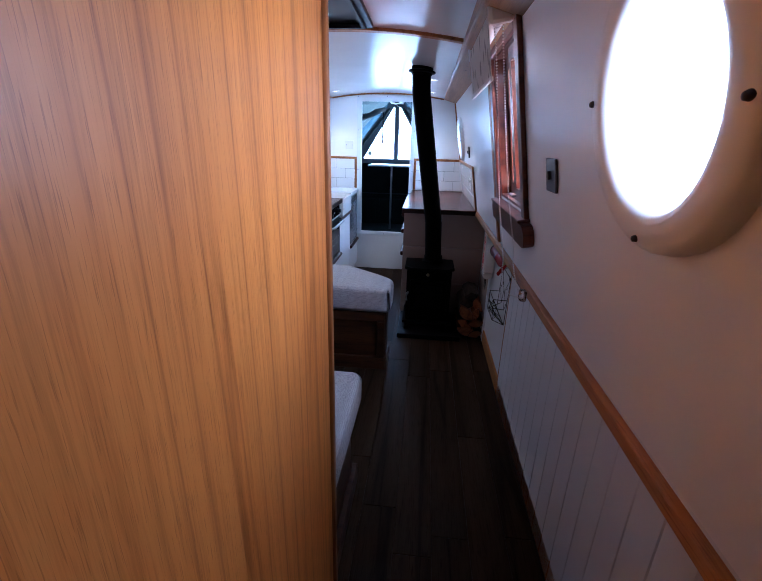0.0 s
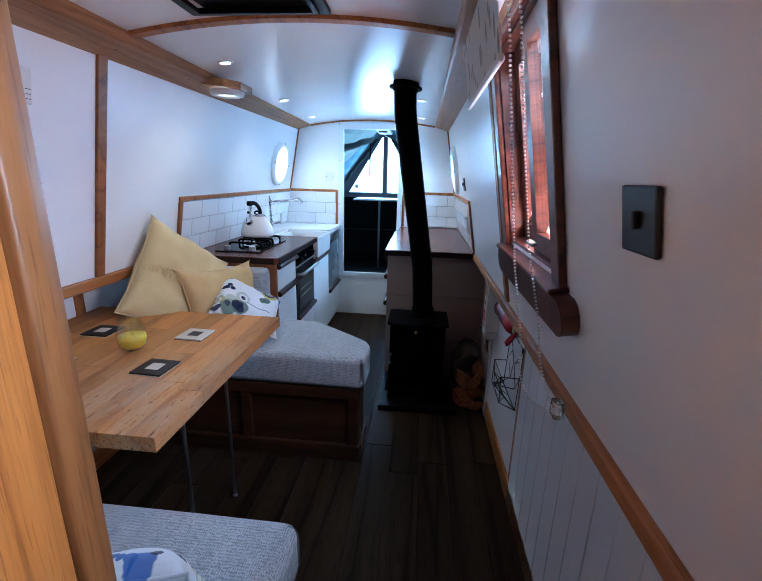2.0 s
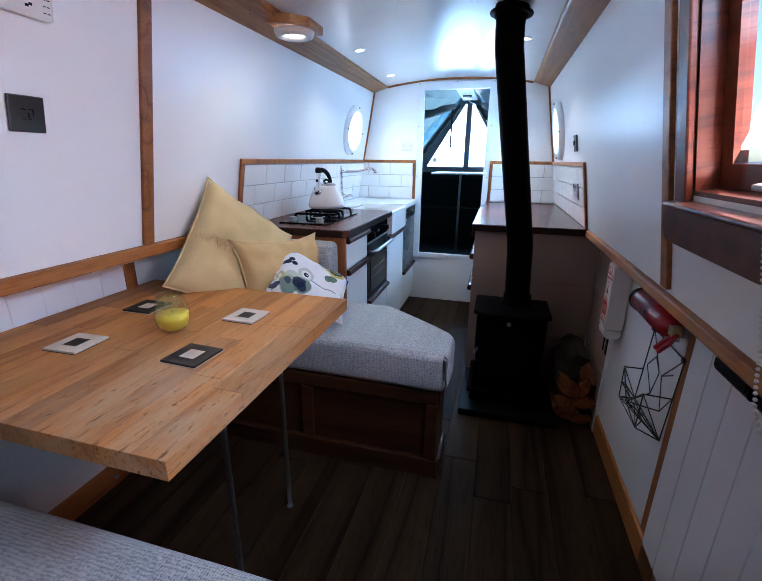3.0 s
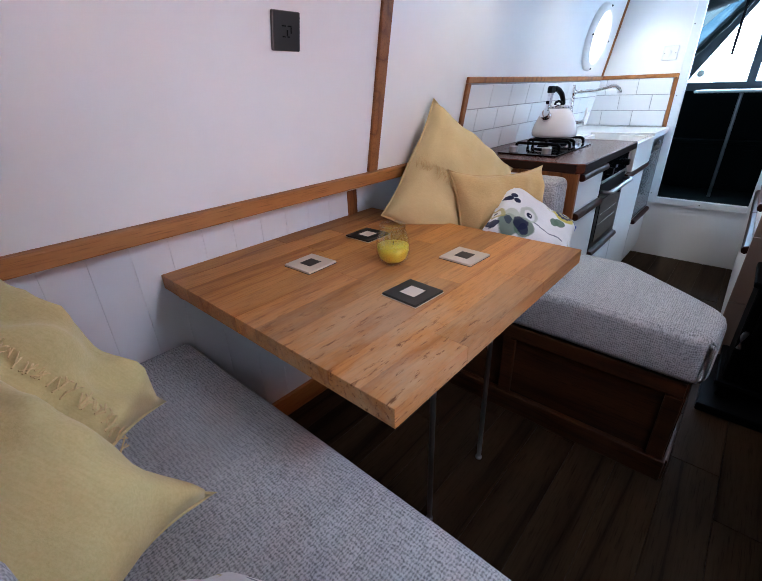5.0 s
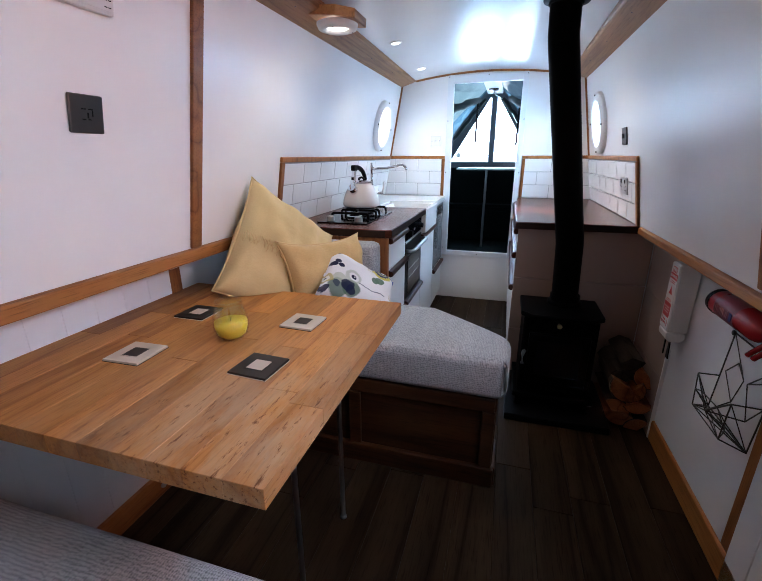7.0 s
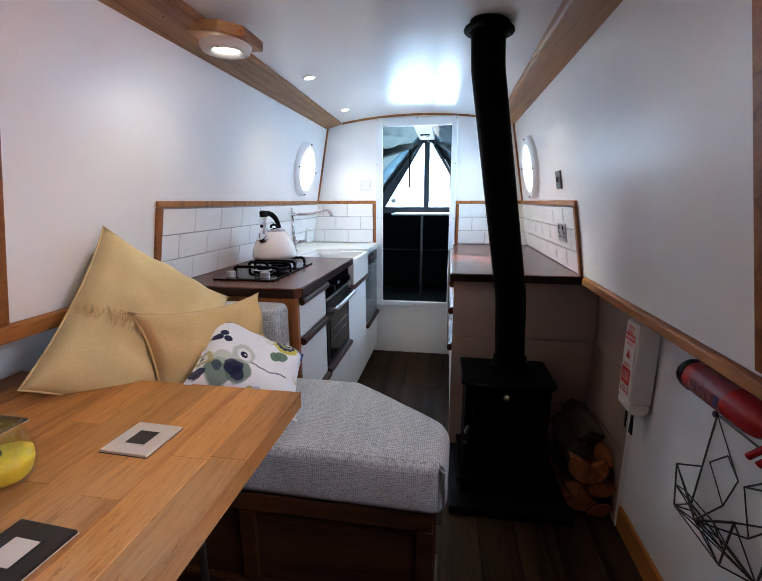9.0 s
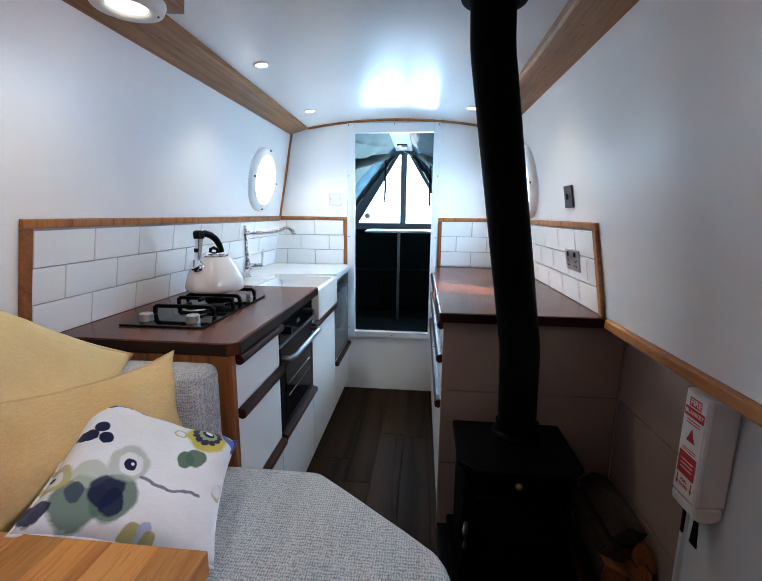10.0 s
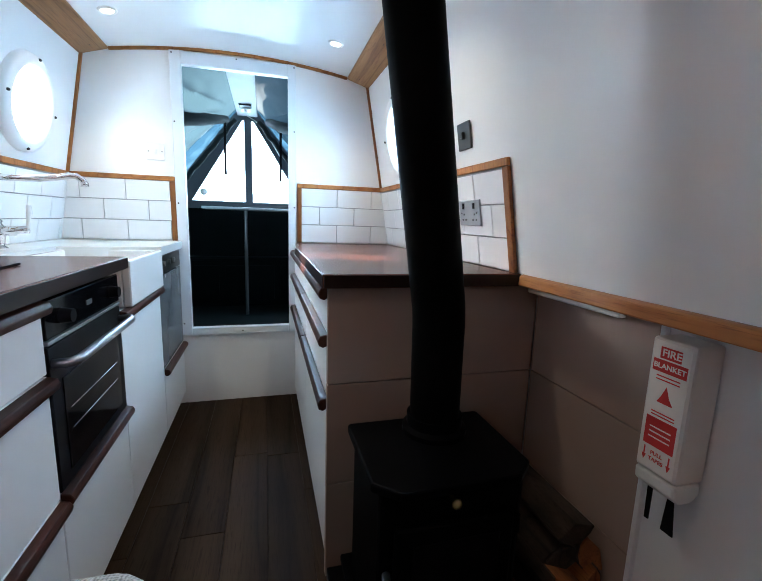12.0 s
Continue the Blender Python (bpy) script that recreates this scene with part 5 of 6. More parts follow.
    for x, z, r, c, f in blooms:
        d = node(m, "ShaderNodeVectorMath")
        d.operation = "DISTANCE"
        wire(m, flat.outputs[0], d.inputs[0])
        d.inputs[1].default_value = (x + 0.010, 0, z + 0.010)
        mr = node(m, "ShaderNodeMapRange")
        mr.inputs["From Min"].default_value, mr.inputs["From Max"].default_value = r, r * 0.86
        mr.inputs["To Min"].default_value, mr.inputs["To Max"].default_value = 0.0, f
        wire(m, d.outputs["Value"], mr.inputs["Value"])
        col = mix(m, mr.outputs[0], col, c)
    for k in range(30):
        u = k / 29
        d = node(m, "ShaderNodeVectorMath")
        d.operation = "DISTANCE"
        wire(m, flat.outputs[0], d.inputs[0])
        d.inputs[1].default_value = (-0.01 + 0.115 * u, 0, -0.025 - 0.030 * u + 0.020 * u * u)
        mr = node(m, "ShaderNodeMapRange")
        mr.inputs["From Min"].default_value, mr.inputs["From Max"].default_value = 0.0040, 0.0024
        mr.inputs["To Min"].default_value, mr.inputs["To Max"].default_value = 0.0, 0.8
        wire(m, d.outputs["Value"], mr.inputs["Value"])
        col = mix(m, mr.outputs[0], col, (0.10, 0.11, 0.17))
    wire(m, col, bsdf(m).inputs["Base Color"])
    return m


FLORAL = floral()


def leaning(tl, tr, bl, w, hgt):
    """The pose of a cushion from three of its corners: top left, top right, bottom left."""
    tl, tr, bl = Vector(tl), Vector(tr), Vector(bl)
    ex = (tr - tl).normalized()
    ez = (tl - bl)
    ez = (ez - ex * ez.dot(ex)).normalized()
    ey = ez.cross(ex)
    c = tl + ex * w / 2 - ez * hgt / 2
    return Matrix(((ex.x, ey.x, ez.x, c.x), (ex.y, ey.y, ez.y, c.y), (ex.z, ey.z, ez.z, c.z), (0, 0, 0, 1)))


pillow("scatter_cushion", "large mustard cotton cushion standing on its corner against the side", 0.475, 0.50, 0.18, leaning((-0.934, 2.808, 1.157), (-0.746, 3.121, 0.881), (-0.935, 2.458, 0.822), 0.475, 0.50), YELLOW, 0.30, -0.02, 0.018, 1, 4, OCHRE)
pillow("scatter_cushion", "ochre linen cushion leaning on the back cushion", 0.445, 0.37, 0.14, leaning((-0.818, 2.710, 0.914), (-0.635, 3.093, 0.888), (-0.762, 2.680, 0.728), 0.445, 0.37) @ pose(0, -0.035, 0), OCHRE, 0.6, False, 0.022, 2)
pillow("scatter_cushion", "white floral cotton cushion leaning against the ochre cushion", 0.335, 0.285, 0.11, leaning((-0.668, 2.900, 0.855), (-0.418, 3.031, 0.696), (-0.593, 2.672, 0.747), 0.335, 0.285), FLORAL, 0.35, False, 0.010, 3)
pillow("scatter_cushion", "pale yellow fringed cushion leaning in the bench corner", 0.52, 0.42, 0.22, leaning((-1.06, 1.36, 0.97), (-0.775, 1.61, 0.56), (-0.78, 1.12, 0.95), 0.52, 0.42), PALE_YELLOW, 0.5, 0.05, 0.036, 4, 4, YELLOW)
pillow("scatter_cushion", "pale yellow cotton cushion lying in front of the fringed one", 0.47, 0.43, 0.27, leaning((-0.79, 1.35, 0.86), (-0.518, 1.541, 0.56), (-0.64, 1.03, 0.86), 0.44, 0.40), PALE_YELLOW, 0.95, False, 0.034, 5, 4)
pillow("scatter_cushion", "white floral cotton cushion propped at the partition end", 0.36, 0.30, 0.12, pose(-0.19, 1.455, 0.640, 0, 0, 197) @ pose(0, 0, 0, -32, 0, 0), FLORAL, 0.35, False, 0.010, 6)

# ---- right side below the gunwale ----
fbk = thing("fire_blanket", "white fire blanket case with red print under the gunwale", "fire blanket", m=Matrix.Translation((0.738, 3.122, 0.698)) @ Matrix.Diagonal((1, 0.92, 0.87, 1)))
part("case", box(-0.038, 0.034, -0.048, 0.048, -0.150, 0.165, 0.008), WHITE_PLASTIC, fbk)
part("flap", prism([(-0.038, -0.151), (0.030, -0.151), (0.032, -0.180), (0.014, -0.197), (-0.018, -0.198), (-0.036, -0.182)], -0.047, 0.047, "y", 0.006), WHITE_PLASTIC, fbk)
part("print_panel", box(-0.0392, -0.0381, -0.040, 0.040, -0.140, 0.158), LABEL_WHITE, fbk)
for y in (-0.022, 0.026):
    part("pull_tab", prism([(y - 0.006, -0.19), (y + 0.006, -0.19), (y + (0.012 if y < 0 else 0.004), -0.285), (y - (0.016 if y < 0 else 0.006), -0.285)], -0.012, -0.008, "x", 0.001), BLACK, fbk, "black pull tab")


def words(text, size, m, material, parent, name="lettering"):
    c = bpy.data.curves.new(name, "FONT")
    c.body, c.size, c.align_x, c.align_y, c.extrude, c.offset = text, size, "CENTER", "CENTER", 0.0003, size * 0.02
    tmp = bpy.data.objects.new("tmp_text", c)
    scene.collection.objects.link(tmp)
    me = bpy.data.meshes.new_from_object(tmp.evaluated_get(bpy.context.evaluated_depsgraph_get()))
    bpy.data.objects.remove(tmp)
    me.materials.clear()
    me.materials.append(material)
    o = new(name, me)
    o.parent = parent
    o.matrix_basis = m
    return o


FACE = pose(-0.0396, 0, 0, 90, 0, -90)
part("print_block", box(-0.0398, -0.0393, -0.022, 0.024, 0.120, 0.146), LABEL_RED, fbk, "red printed block")
part("print_block", box(-0.0398, -0.0393, -0.037, 0.037, 0.089, 0.1165), LABEL_RED, fbk, "red printed block")
words("FIRE", 0.023, FACE @ pose(0.001, 0.133, 0.0004), LABEL_WHITE, fbk)
words("BLANKET", 0.0165, FACE @ pose(0, 0.1025, 0.0004), LABEL_WHITE, fbk)
part("print_block", box(-0.0398, -0.0393, -0.034, 0.034, -0.085, -0.018), LABEL_RED, fbk, "red printed block")
for z in (0.080, 0.072, -0.004, -0.011):
    part("print_line", box(-0.0398, -0.0393, -0.026, 0.026, z - 0.0014, z + 0.0014), LABEL_RED, fbk)
for z in (-0.040, -0.052, -0.064):
    part("print_line", box(-0.0401, -0.0397, -0.024, 0.024, z - 0.0016, z + 0.0016), LABEL_WHITE, fbk)
words("PULL", 0.0125, FACE @ pose(0, -0.101, 0.0004), LABEL_RED, fbk)
words("TAPES", 0.0125, FACE @ pose(0, -0.116, 0.0004), LABEL_RED, fbk)
for y in (-0.028, 0.028):
    part("print_arrow", prism([(y - 0.005, -0.112), (y + 0.005, -0.112), (y, -0.126)], -0.0398, -0.0393, "x"), LABEL_RED, fbk)
    part("print_arrow", box(-0.0398, -0.0393, y - 0.0015, y + 0.0015, -0.112, -0.092), LABEL_RED, fbk)
part("pictogram", prism([(-0.018, 0.020), (0.018, 0.020), (0.010, 0.034), (0.0, 0.060), (-0.008, 0.036)], -0.0398, -0.0393, "x"), LABEL_RED, fbk)

ex = thing("fire_extinguisher", "small red fire extinguisher clipped sideways under the gunwale", "fire extinguisher", m=pose(0.728, 2.668, 0.793, 90, 0, 0))
part("cylinder", lathe([(0, -0.155), (0.030, -0.155), (0.037, -0.146), (0.038, -0.13), (0.038, 0.08), (0.034, 0.10), (0.020, 0.118), (0.014, 0.125), (0, 0.125)], 32), RED, ex, smooth=True)
part("base_cap", lathe([(0, -0.160), (0.036, -0.160), (0.0392, -0.154), (0.0392, -0.147), (0.038, -0.146)], 32), BLACK, ex, smooth="auto")
part("valve", box(-0.014, 0.014, -0.014, 0.014, 0.125, 0.155, 0.004), BRASS, ex)
part("gauge", tube((0, -0.014, 0.140), (0, -0.026, 0.140), 0.013, seg=18), STEEL, ex)
part("lever", sweep([(0.0, -0.005, 0.15), (-0.02, -0.03, 0.165), (-0.035, -0.06, 0.150)], 0.007, 8), RED, ex, smooth=True)
part("lever", sweep([(0.0, -0.005, 0.145), (-0.018, -0.032, 0.135), (-0.03, -0.065, 0.115)], 0.007, 8), RED, ex, smooth=True)
part("label_band", lathe([(0.0383, -0.10), (0.0386, -0.099), (0.0386, 0.02), (0.0383, 0.021)], 32), paint("dark_red_label", (0.22, 0.03, 0.04), 0.4), ex, smooth=True)
PINK_PRINT = mat("pink_print", (0.34, 0.17, 0.17), 0.5)
for k, z in enumerate((-0.092, -0.082, -0.072, -0.058, -0.050, -0.042, -0.034, -0.020, -0.012)):
    hw = (0.012, 0.009, 0.013, 0.007)[k % 4]
    part("print_line", box(-0.0396, -0.0386, -hw, hw, z - 0.0022, z + 0.0022), PINK_PRINT, ex)
part("print_panel", box(-0.0396, -0.0386, -0.012, 0.012, 0.000, 0.014), mat("blue_print", (0.03, 0.05, 0.16), 0.5), ex, "small blue printed panel")
part("clip", lathe([(0.0395, -0.142), (0.0395, -0.132), (0.041, -0.132), (0.041, -0.142)], 28), BLACK, ex)

bk = thing("wire_basket", "black geometric wire magazine basket on the side", "basket", m=Matrix.Translation((0.766, 2.66, 0.56)) @ Matrix.Diagonal((0.64, 1, 1, 1)))
back = [(0.0, 0.14, -0.135), (0.0, 0.105, 0.15), (0.0, -0.135, 0.15), (0.0, -0.105, -0.135)]
front = [(-0.10, 0.10, -0.115), (-0.085, 0.135, -0.015), (-0.115, 0.0, -0.075), (-0.115, -0.115, 0.02), (-0.10, -0.085, -0.115)]
rods = [(back[k], back[(k + 1) % 4]) for k in range(4)] + [(front[k], front[k + 1]) for k in range(4)]
dia = [((0, 0.045, 0.075), (0, 0.10, 0.02)), ((0, 0.10, 0.02), (0, 0.03, -0.05)), ((0, 0.03, -0.05), (0, 0.0, 0.04)), ((0, 0.0, 0.04), (0, 0.045, 0.075)), ((0, -0.02, 0.04), (0, -0.09, 0.08)), ((0, -0.02, 0.04), (0, -0.06, -0.06)), ((0, -0.06, -0.06), (0, -0.12, 0.02)), (back[1], (0, 0.0, 0.04)), (back[2], (0, -0.02, 0.04))]
rods += dia + [(front[0], front[4]), (front[0], front[2]), (front[4], front[2]), (front[1], (0, 0.125, -0.01)), (front[3], (0, -0.122, 0.02)), (front[0], back[0]), (front[4], back[3]), (front[2], back[0]), (front[2], back[3]), (front[1], back[0]), (front[3], back[3]), (front[1], front[0]), (front[2], (0, 0.03, -0.05)), (front[2], (0, -0.06, -0.06)), (front[4], back[0]), (front[0], back[3]), ((0, 0.02, -0.135), front[2])]
mids = [tuple((a + c) / 2 for a, c in zip(front[k], front[k + 1])) for k in range(4)]
keel = [tuple((a + c) / 2 for a, c in zip(front[2], back[0])), tuple((a + c) / 2 for a, c in zip(front[2], back[3]))]
rods += [(mids[k], mids[k + 1]) for k in range(3)] + [(mids[0], keel[0]), (mids[1], keel[0]), (mids[2], keel[1]), (mids[3], keel[1]), (keel[0], keel[1]), (keel[0], front[0]), (keel[1], front[4]), (mids[0], back[0]), (mids[3], back[3])]
for k, (p, q) in enumerate(rods):
    part("wire", sweep([p, q], 0.0030 if k < 8 else 0.0022, 5), WIRE, bk)
for p in (back[1], back[2]):
    part("hook", lathe([(0, 0.012), (0.008, 0.010), (0.008, 0.0)], 12, m=pose(-0.002, p[1], p[2], 0, -90, 0)), WIRE, bk)

for y0, y1 in ((2.140, 2.272), (2.02, 2.118)):
    gs = thing("shelf_clip", "black plastic clip strip under the gunwale", "clip", "clips under the gunwale", at=(0.706, (y0 + y1) / 2, 0.826))
    hw = (y1 - y0) / 2
    part("body", prism([(0.0, 0.026), (0.0, -0.010), (0.006, -0.018), (0.016, -0.018), (0.020, -0.008), (0.020, 0.026)], -hw, hw, "y", 0.003), BLACK, gs)
    part("lip", box(-0.004, -0.0005, -hw + 0.006, hw - 0.006, -0.004, 0.014, 0.001), BLACK, gs)

hk = thing("wall_hook", "small steel hook on the white boards below the gunwale", "hook", at=(0.764, 1.90, 0.80))
part("hook", sweep([(0, 0, 0), (-0.016, 0, -0.002), (-0.022, 0.006, -0.010), (-0.018, 0.016, -0.018)], 0.003, 8), STEEL, hk, smooth=True)
for s in (-1, 1):
    for k in range(9):
        y = 1.1 + k * 0.47
        x = XC + s * 0.625
        sc = thing("screw_head", "small dark screw head in the pine cornice", "screw", "cornice screws", at=(x, y, 1.762 + (half(1.762) + 0.01 - 0.625) / (half(1.762) + 0.01 - 0.580) * 0.038 - 0.0015 - 0.005 * (4.93 - y)))
        part("head", tube((0, 0, 0), (0, 0, 0.003), 0.0035, seg=10), SCREW, sc)

# ---- bow well beyond the doorway ----
YW = 6.34
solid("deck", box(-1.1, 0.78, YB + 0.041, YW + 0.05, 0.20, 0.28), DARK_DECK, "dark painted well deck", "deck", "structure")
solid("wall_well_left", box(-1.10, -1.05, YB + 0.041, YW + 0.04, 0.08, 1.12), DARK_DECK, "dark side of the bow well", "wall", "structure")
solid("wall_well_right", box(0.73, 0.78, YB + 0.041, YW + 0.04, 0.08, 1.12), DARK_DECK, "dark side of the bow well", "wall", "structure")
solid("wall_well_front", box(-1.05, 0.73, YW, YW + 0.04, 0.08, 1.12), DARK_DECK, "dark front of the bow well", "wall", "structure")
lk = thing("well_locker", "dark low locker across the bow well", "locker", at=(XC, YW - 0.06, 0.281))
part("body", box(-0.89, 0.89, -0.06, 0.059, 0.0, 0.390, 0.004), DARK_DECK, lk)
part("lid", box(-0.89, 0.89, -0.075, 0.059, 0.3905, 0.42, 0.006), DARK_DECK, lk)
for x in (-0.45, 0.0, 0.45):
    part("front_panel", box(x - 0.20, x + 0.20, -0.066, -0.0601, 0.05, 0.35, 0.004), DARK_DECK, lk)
ct = thing("well_table", "pale-topped pedestal table in the bow well", "table", at=(-0.175, 5.95, 0.28))
part("top", box(-0.30, 0.60, -0.14, 0.24, 0.810, 0.830, 0.006), DOOR_WHITE, ct)
part("post", tube((0, -0.06, 0.0), (0.004, -0.10, 0.81), 0.013, seg=14), STEEL, ct, "slim steel post", smooth="auto")
cr = thing("cratch_board", "dark-framed triangular cratch window with a centre bar", "window", at=(XC, YW, 0))
tri = [(-0.72, 1.10), (0.72, 1.10), (0.06, 1.93), (-0.06, 1.93)]
hl = [(-0.455, 1.165), (-0.03, 1.165), (-0.03, 1.83), (-0.045, 1.83)]
hr = [(0.03, 1.165), (0.455, 1.165), (0.045, 1.83), (0.03, 1.83)]
part("frame", plate(tri, [hl, hr], 0.035), paint("grey_cratch_frame", (0.075, 0.085, 0.10), 0.5, 0.15, 0.05), cr, m=pose(0, 0.03, 0, 90, 0, 0))
for hole in (hl, hr):
    g = part("pane", plate([(x * 1.02, z) for x, z in hole], [], 0.004), GLASS, cr, m=pose(0, 0.015, 0, 90, 0, 0))
    g.visible_shadow = False
part("vent", lathe([(0, 0.0), (0.028, 0.0), (0.030, 0.006), (0.024, 0.010), (0, 0.010)], 24, m=pose(-0.36, -0.008, 1.235, 90, 0, 0)), WHITE_PLASTIC, cr, smooth="auto")


def canvas(s, seed):
    """One side of the bow cover: from the cabin's arch to the cratch gable, with folds that run to the tie at its peak."""
    b = bmesh.new()
    n, k = 64, 40
    peak = Vector((XC + s * 0.10, 6.18, 1.86))
    rows = []
    for i in range(n + 1):
        u = i / n
        row = []
        for j in range(k + 1):
            v = j / k
            ridge = Vector((XC + s * 0.075, YC + (YW + 0.03 - YC) * v, 1.882 + 0.05 * v))
            eave = Vector((XC + s * 0.94, ridge.y, 1.10))
            knee = Vector((XC + s * 0.66, ridge.y, 1.80)).lerp(ridge.lerp(eave, 0.62), min(1.0, v * 1.25) ** 0.8)
            p = ridge.lerp(knee, u / 0.62) if u < 0.62 else knee.lerp(eave, (u - 0.62) / 0.38)
            away = p - peak
            ang = math.atan2(abs(away.x) + abs(away.z), max(0.02, -away.y + 0.10))
            far = min(1.0, away.length / 0.55)
            fold = 1.3 - 2.0 * abs(math.sin(ang * 8 + 1.6 * noise.noise(Vector((ang * 3, v * 2, seed))) + seed)) + 0.6 * noise.noise(Vector((ang * 9, away.length * 5, seed)))
            p.z += 0.026 * fold * far * min(1.0, u * 5) - 0.03 * math.sin(math.pi * min(1, v)) * (1 - abs(2 * u - 1))
            p.x += s * 0.016 * fold * far * min(1.0, u * 5)
            row.append(b.verts.new(p))
        rows.append(row)
    for i in range(n):
        for j in range(k):
            b.faces.new((rows[i][j], rows[i + 1][j], rows[i + 1][j + 1], rows[i][j + 1]))
    return solid("canvas_cover", b, CANVAS, "creased blue-green canvas cover over the bow well", "canvas cover", smooth=True)


def gable(s, seed):
    """The canvas end that hangs beside the cratch frame, rippled towards its hem."""
    b = bmesh.new()
    n, k = 30, 8
    rows = []
    for i in range(n + 1):
        u = i / n
        a = Vector((XC + s * (0.05 + 0.66 * u), 6.352, 1.94 - 0.83 * u))
        c = Vector((XC + s * (0.06 + 0.90 * u), 6.352, 1.965 - 0.85 * u))
        row = []
        for j in range(k + 1):
            p = a.lerp(c, j / k)
            p.y += 0.010 * math.sin(u * 40 + seed) + 0.014 * noise.noise(Vector((u * 9, j * 0.5, seed)))
            row.append(b.verts.new(p))
        rows.append(row)
    for i in range(n):
        for j in range(k):
            b.faces.new((rows[i][j], rows[i + 1][j], rows[i + 1][j + 1], rows[i][j + 1]))
    return solid("canvas_gable", b, CANVAS, "pale blue-green canvas end beside the cratch frame", "canvas cover", smooth=True)


YC = YB + 0.05
gable(-1, 1.0)
gable(1, 2.0)
canvas(-1, 1.0)
canvas(1, 2.6)
solid("ridge_board", box(XC - 0.08, XC + 0.08, YC, YW + 0.04, 1.865, 1.895, 0.004), paint("grey_ridge_paint", (0.58, 0.63, 0.64), 0.6, 0.25, 0.1), "pale grey top plank under the canvas", "plank")
for x, z0, z1 in ((-0.33, 1.36, 1.77), (0.09, 1.33, 1.77)):
    solid("canvas_strap", prism([(x, z1), (x + 0.018, z1), (x + 0.014, z0), (x - 0.004, z0)], 6.10, 6.103, "y"), BLACK, "black hanging canvas strap", "strap")

# added dark tubes that draw the shadow gap under the bow cover
for pts in ([(-0.70, 5.58, 1.675), (-0.56, 5.68, 1.685), (-0.44, 5.90, 1.72), (-0.31, 6.14, 1.785)], [(0.36, 5.58, 1.675), (0.22, 5.72, 1.69), (0.10, 5.95, 1.73), (0.0, 6.14, 1.79)]):
    roll = sweep(pts, [0.085, 0.066, 0.044, 0.024], 14)
    for v in roll.verts:
        v.co += Vector((0, 0, 0.012 * noise.noise(v.co * 16.0) + 0.01 * noise.noise(v.co * 40.0)))
    solid("shade_and_hem_roll", roll, SHADE_AND_HEM_CANVAS, "dark crumpled tube added as the shadow gap under the bow cover", "canvas cover", smooth=True)
# crumpled canvas hem along the cratch frame
for s, x in ((-1, 0.0), (1, 0.0)):
    edge = [Vector((XC + s * (0.09 + 0.58 * k / 14), 6.20 - 0.012 * math.sin(k * 2.1), 1.80 - 0.72 * k / 14 + 0.012 * math.sin(k * 2.6))) for k in range(15)]
    solid("shade_and_hem_roll", sweep(edge, 0.020, 8), SHADE_AND_HEM_CANVAS, "dark crumpled canvas edge along the cratch frame", "canvas cover", smooth=True)
ld = thing("cratch_lamp", "small white bow lamp with a black lens and cable", "lamp", at=(XC - 0.003, 6.02, 1.864))
part("lens", box(-0.045, 0.045, -0.09, 0.0, -0.012, -0.001, 0.003), BLACK, ld, "black lens")
part("housing", box(-0.034, 0.034, 0.002, 0.12, -0.016, -0.001, 0.005), WHITE_PLASTIC, ld)
part("knob", lathe([(0, -0.026), (0.010, -0.025), (0.012, -0.017)], 14, m=pose(0, 0.05, 0)), WHITE_PLASTIC, ld, smooth=True)
part("cable", sweep([(0.0, 0.12, -0.006), (0.01, 0.17, -0.03), (0.06, 0.20, -0.05), (0.11, 0.22, -0.09), (0.19, 0.24, -0.20), (0.27, 0.24, -0.33)], 0.004, 6), WHITE_PLASTIC, ld, "thin pale cable", smooth=True)

# bank and water outside, to the horizon
GROUNDM = paint("far_bank", (0.045, 0.065, 0.025), 0.9, 0.4, 0.2)
solid("ground", box(-600, 600, -600, 600, -0.9, -0.5), GROUNDM, "grassy bank and water outside the boat", "ground", "structure")
hull = box(XC - HALF_LOW - 0.10, XC + HALF_LOW + 0.10, Y0 - 0.1, YW + 0.1, -0.5, -0.08)
solid("hull", hull, DARK_DECK, "dark steel hull under the cabin", "hull", "structure")

# ---- pieces: tiles, planks, boards ----
def tile_run(owner, m, length, rows, h0, shift, tw=0.2, th=0.1, gap=0.003, reverse=False):
    """Half-bonded glazed wall tiles with recessed joints."""
    cache = {}
    for r in range(rows):
        x = -shift[r % 2]
        while x < length - 0.004:
            a, c = max(0.0, x), min(length, x + tw - gap)
            if c - a > 0.012:
                key = round(c - a, 4)
                if key not in cache:
                    b = box(0, c - a, 0, th - gap, -0.008, 0.0, 0.0018, seg=2)
                    me = bpy.data.meshes.new("tile")
                    b.to_mesh(me)
                    b.free()
                    me.materials.append(TILE)
                    cache[key] = me
                o = new("tile", cache[key])
                o.parent = owner
                o.matrix_basis = m @ pose(a, h0 + r * th, 0, random.uniform(-0.15, 0.15), random.uniform(-0.15, 0.15), 0)
            x += tw
    return owner


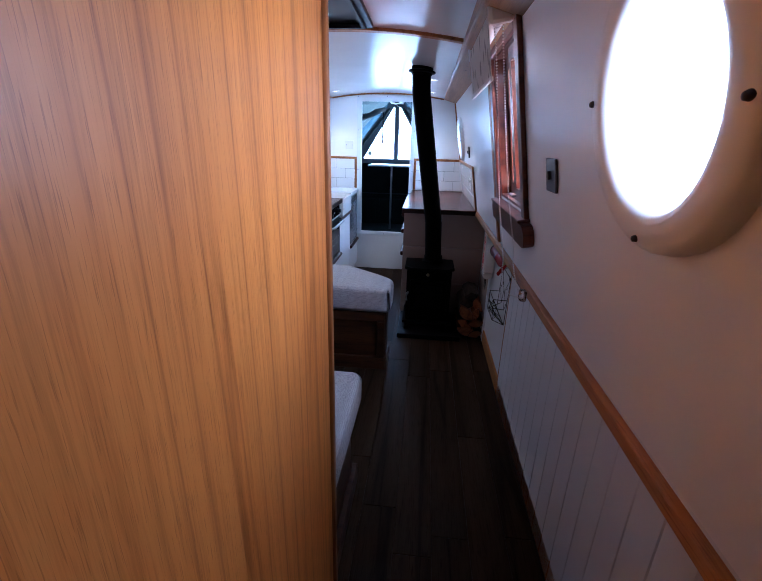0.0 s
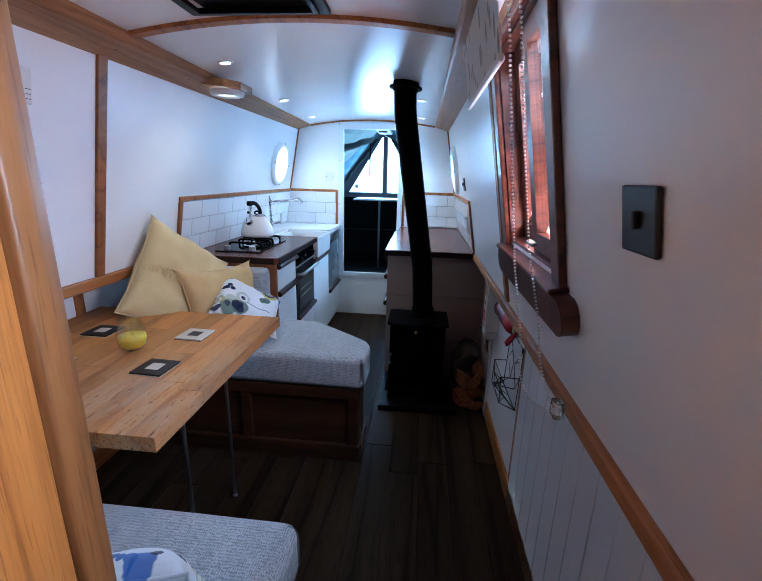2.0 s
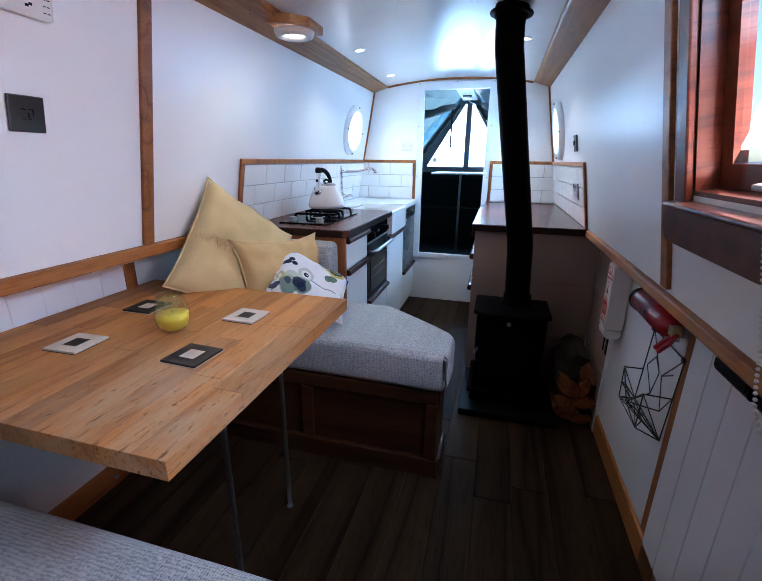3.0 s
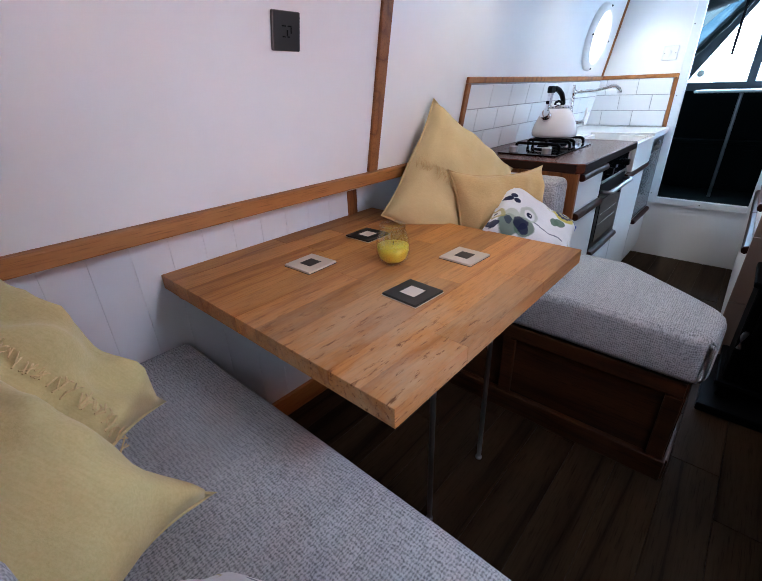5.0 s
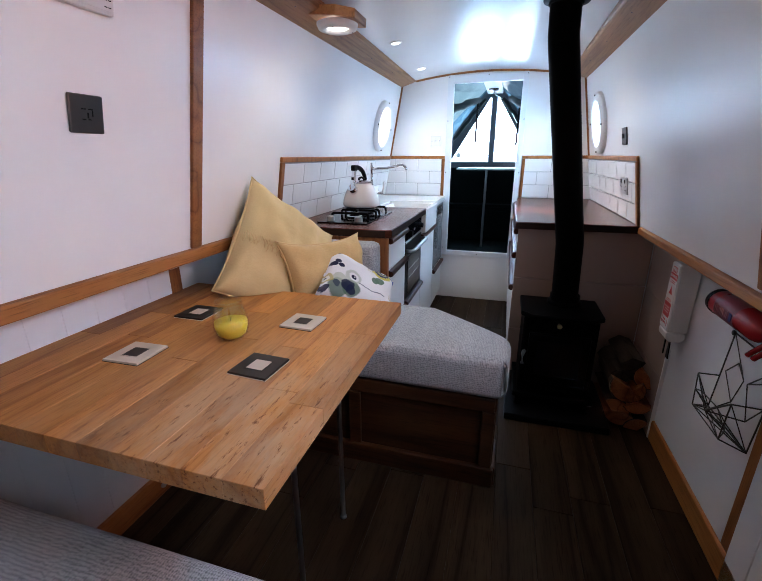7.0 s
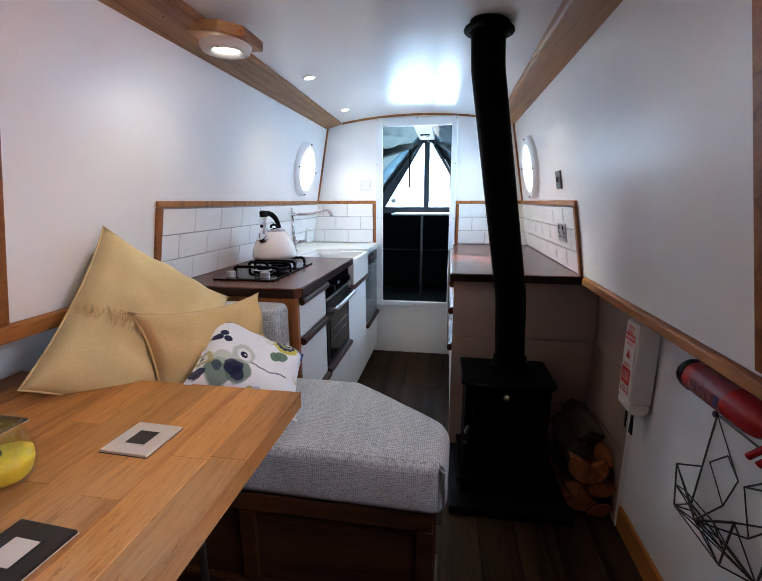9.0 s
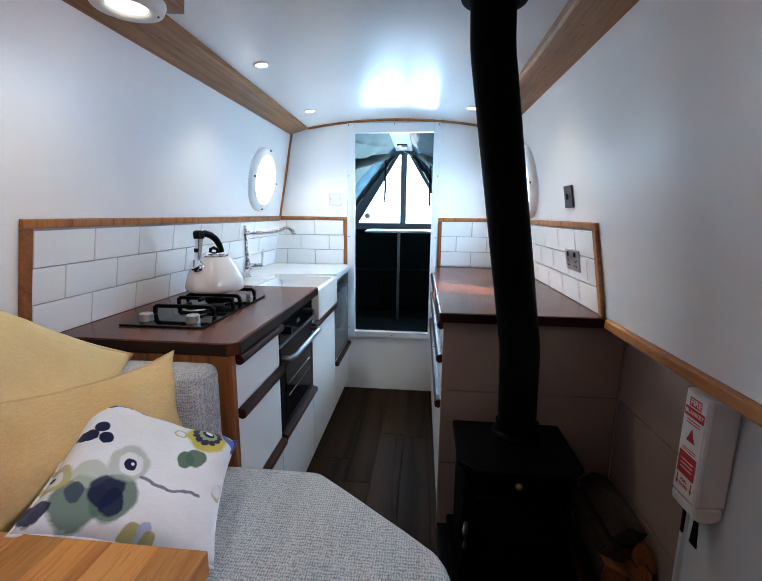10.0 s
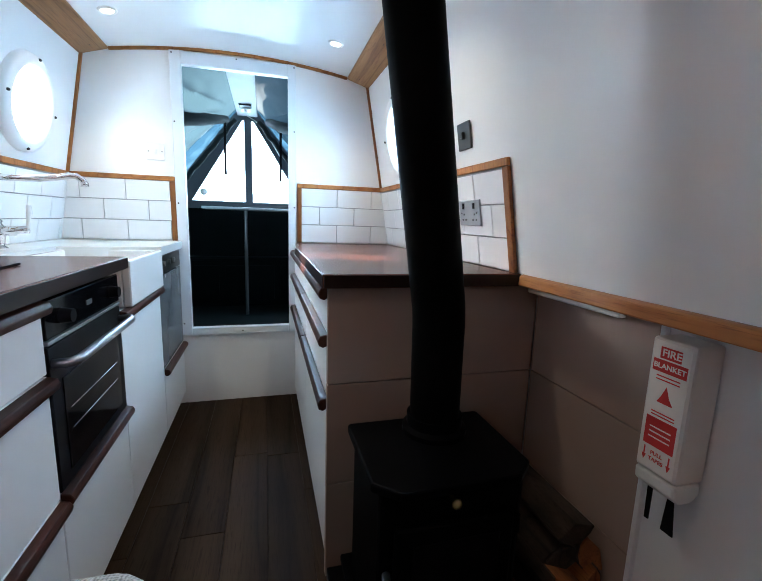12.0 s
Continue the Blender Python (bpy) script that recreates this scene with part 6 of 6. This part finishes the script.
random.seed(8)
SB = up(0.909)
for nm, side, a, c, shift, lab in (("splashback_left", SIDE_L, -(YB - 0.003), -3.09, (0.16, 0.06), "white brick tiles behind the hob and sink"), ("splashback_right", SIDE_R, 3.632, YB - 0.003, (0.02, 0.12), "white brick tiles behind the worktop")):
    own = solid(nm, box(a, c, SB, up(1.21), -0.004, -0.001), GROUT, lab, "tiles", "structure", m=side.copy())
    tile_run(own, pose(a, SB + 0.001, -0.0035), c - a, 3, 0, shift)
    e0, e1 = (c - 0.001, c + 0.028) if side is SIDE_L else (a - 0.028, a + 0.001)
    solid("trim_tile_top", box(min(a, e0), max(c, e1), up(1.209), up(1.232), -0.014, -0.001, 0.003), TRIM, "varnished oak edging over the tiles", "trim", "structure", m=side.copy())
    solid("trim_tile_end", box(e0, e1, up(0.907), up(1.2085), -0.014, -0.001, 0.003), TRIM_Z, "varnished oak edging beside the tiles", "trim", "structure", m=side.copy())
BM = pose(0, YB, 0, 90, 0, 0)
for nm, a, c, shift, e in (("splashback_bulkhead_left", XC - half(0.91) + 0.006, -0.497, (0.10, 0.0), 1), ("splashback_bulkhead_right", 0.166, XC + half(0.91) - 0.006, (0.0, 0.1), -1)):
    own = solid(nm, box(a, c, YB - 0.004, YB - 0.001, 0.909, 1.21), GROUT, "white brick tiles on the bulkhead", "tiles", "structure")
    tile_run(own, pose(0, YB - 0.0035, 0, 90, 0, 0) @ pose(a, 0.910, 0, 0, 0, 0) @ Matrix.Diagonal((1, 1, -1, 1)), c - a, 3, 0, shift)
    e0, e1 = (c, c + 0.024) if e > 0 else (a - 0.024, a)
    solid("trim_tile_top", box(min(a, e0), max(c, e1), YB - 0.014, YB - 0.001, 1.209, 1.232, 0.003), TRIM, "varnished oak edging over the tiles", "trim", "structure")
    solid("trim_tile_end", box(e0, e1, YB - 0.014, YB - 0.001, 0.907, 1.2085, 0.003), TRIM_Z, "varnished oak edging beside the tiles", "trim", "structure")

# floor planks
fl_own = bpy.data.objects["floor"]
PW = 0.1385
x = XC - HALF_LOW_L
k = 0
cache = {}
while x < XC + HALF_LOW:
    y = Y0 - random.uniform(0.0, 0.9)
    while y < YB:
        a, c = max(Y0, y), min(YB, y + 1.2)
        if c - a > 0.05:
            o = part("plank", box(0.0008, PW - 0.0008, 0.0008, c - a - 0.0008, -0.0055, 0.0, 0.0012, seg=1), FLOOR, fl_own, m=pose(x, a, 0))
        y += 1.2
    x += PW

# tongue-and-groove boards below the gunwale
for own, x0, x1, ya, yb in ((bpy.data.objects["wall_lower_right"], XC + HALF_LOW - 0.010, XC + HALF_LOW + 0.001, Y0, 2.50), (bpy.data.objects["wall_lower_left"], XC - HALF_LOW_L - 0.001, XC - HALF_LOW_L + 0.010, 0.90, 2.515)):
    n = int((yb - ya) / 0.098)
    wd = (yb - ya) / n
    b = box(x0, x1, 0.0, wd - 0.0004, 0.0, 0.868, 0.0032 if x0 > 0 else 0.0010, seg=1)
    me = bpy.data.meshes.new("board")
    b.to_mesh(me)
    b.free()
    me.materials.append(BOARD_WHITE)
    for i in range(n):
        o = new("board", me)
        o.parent = own
        o.matrix_basis = pose(0, ya + i * wd, 0)
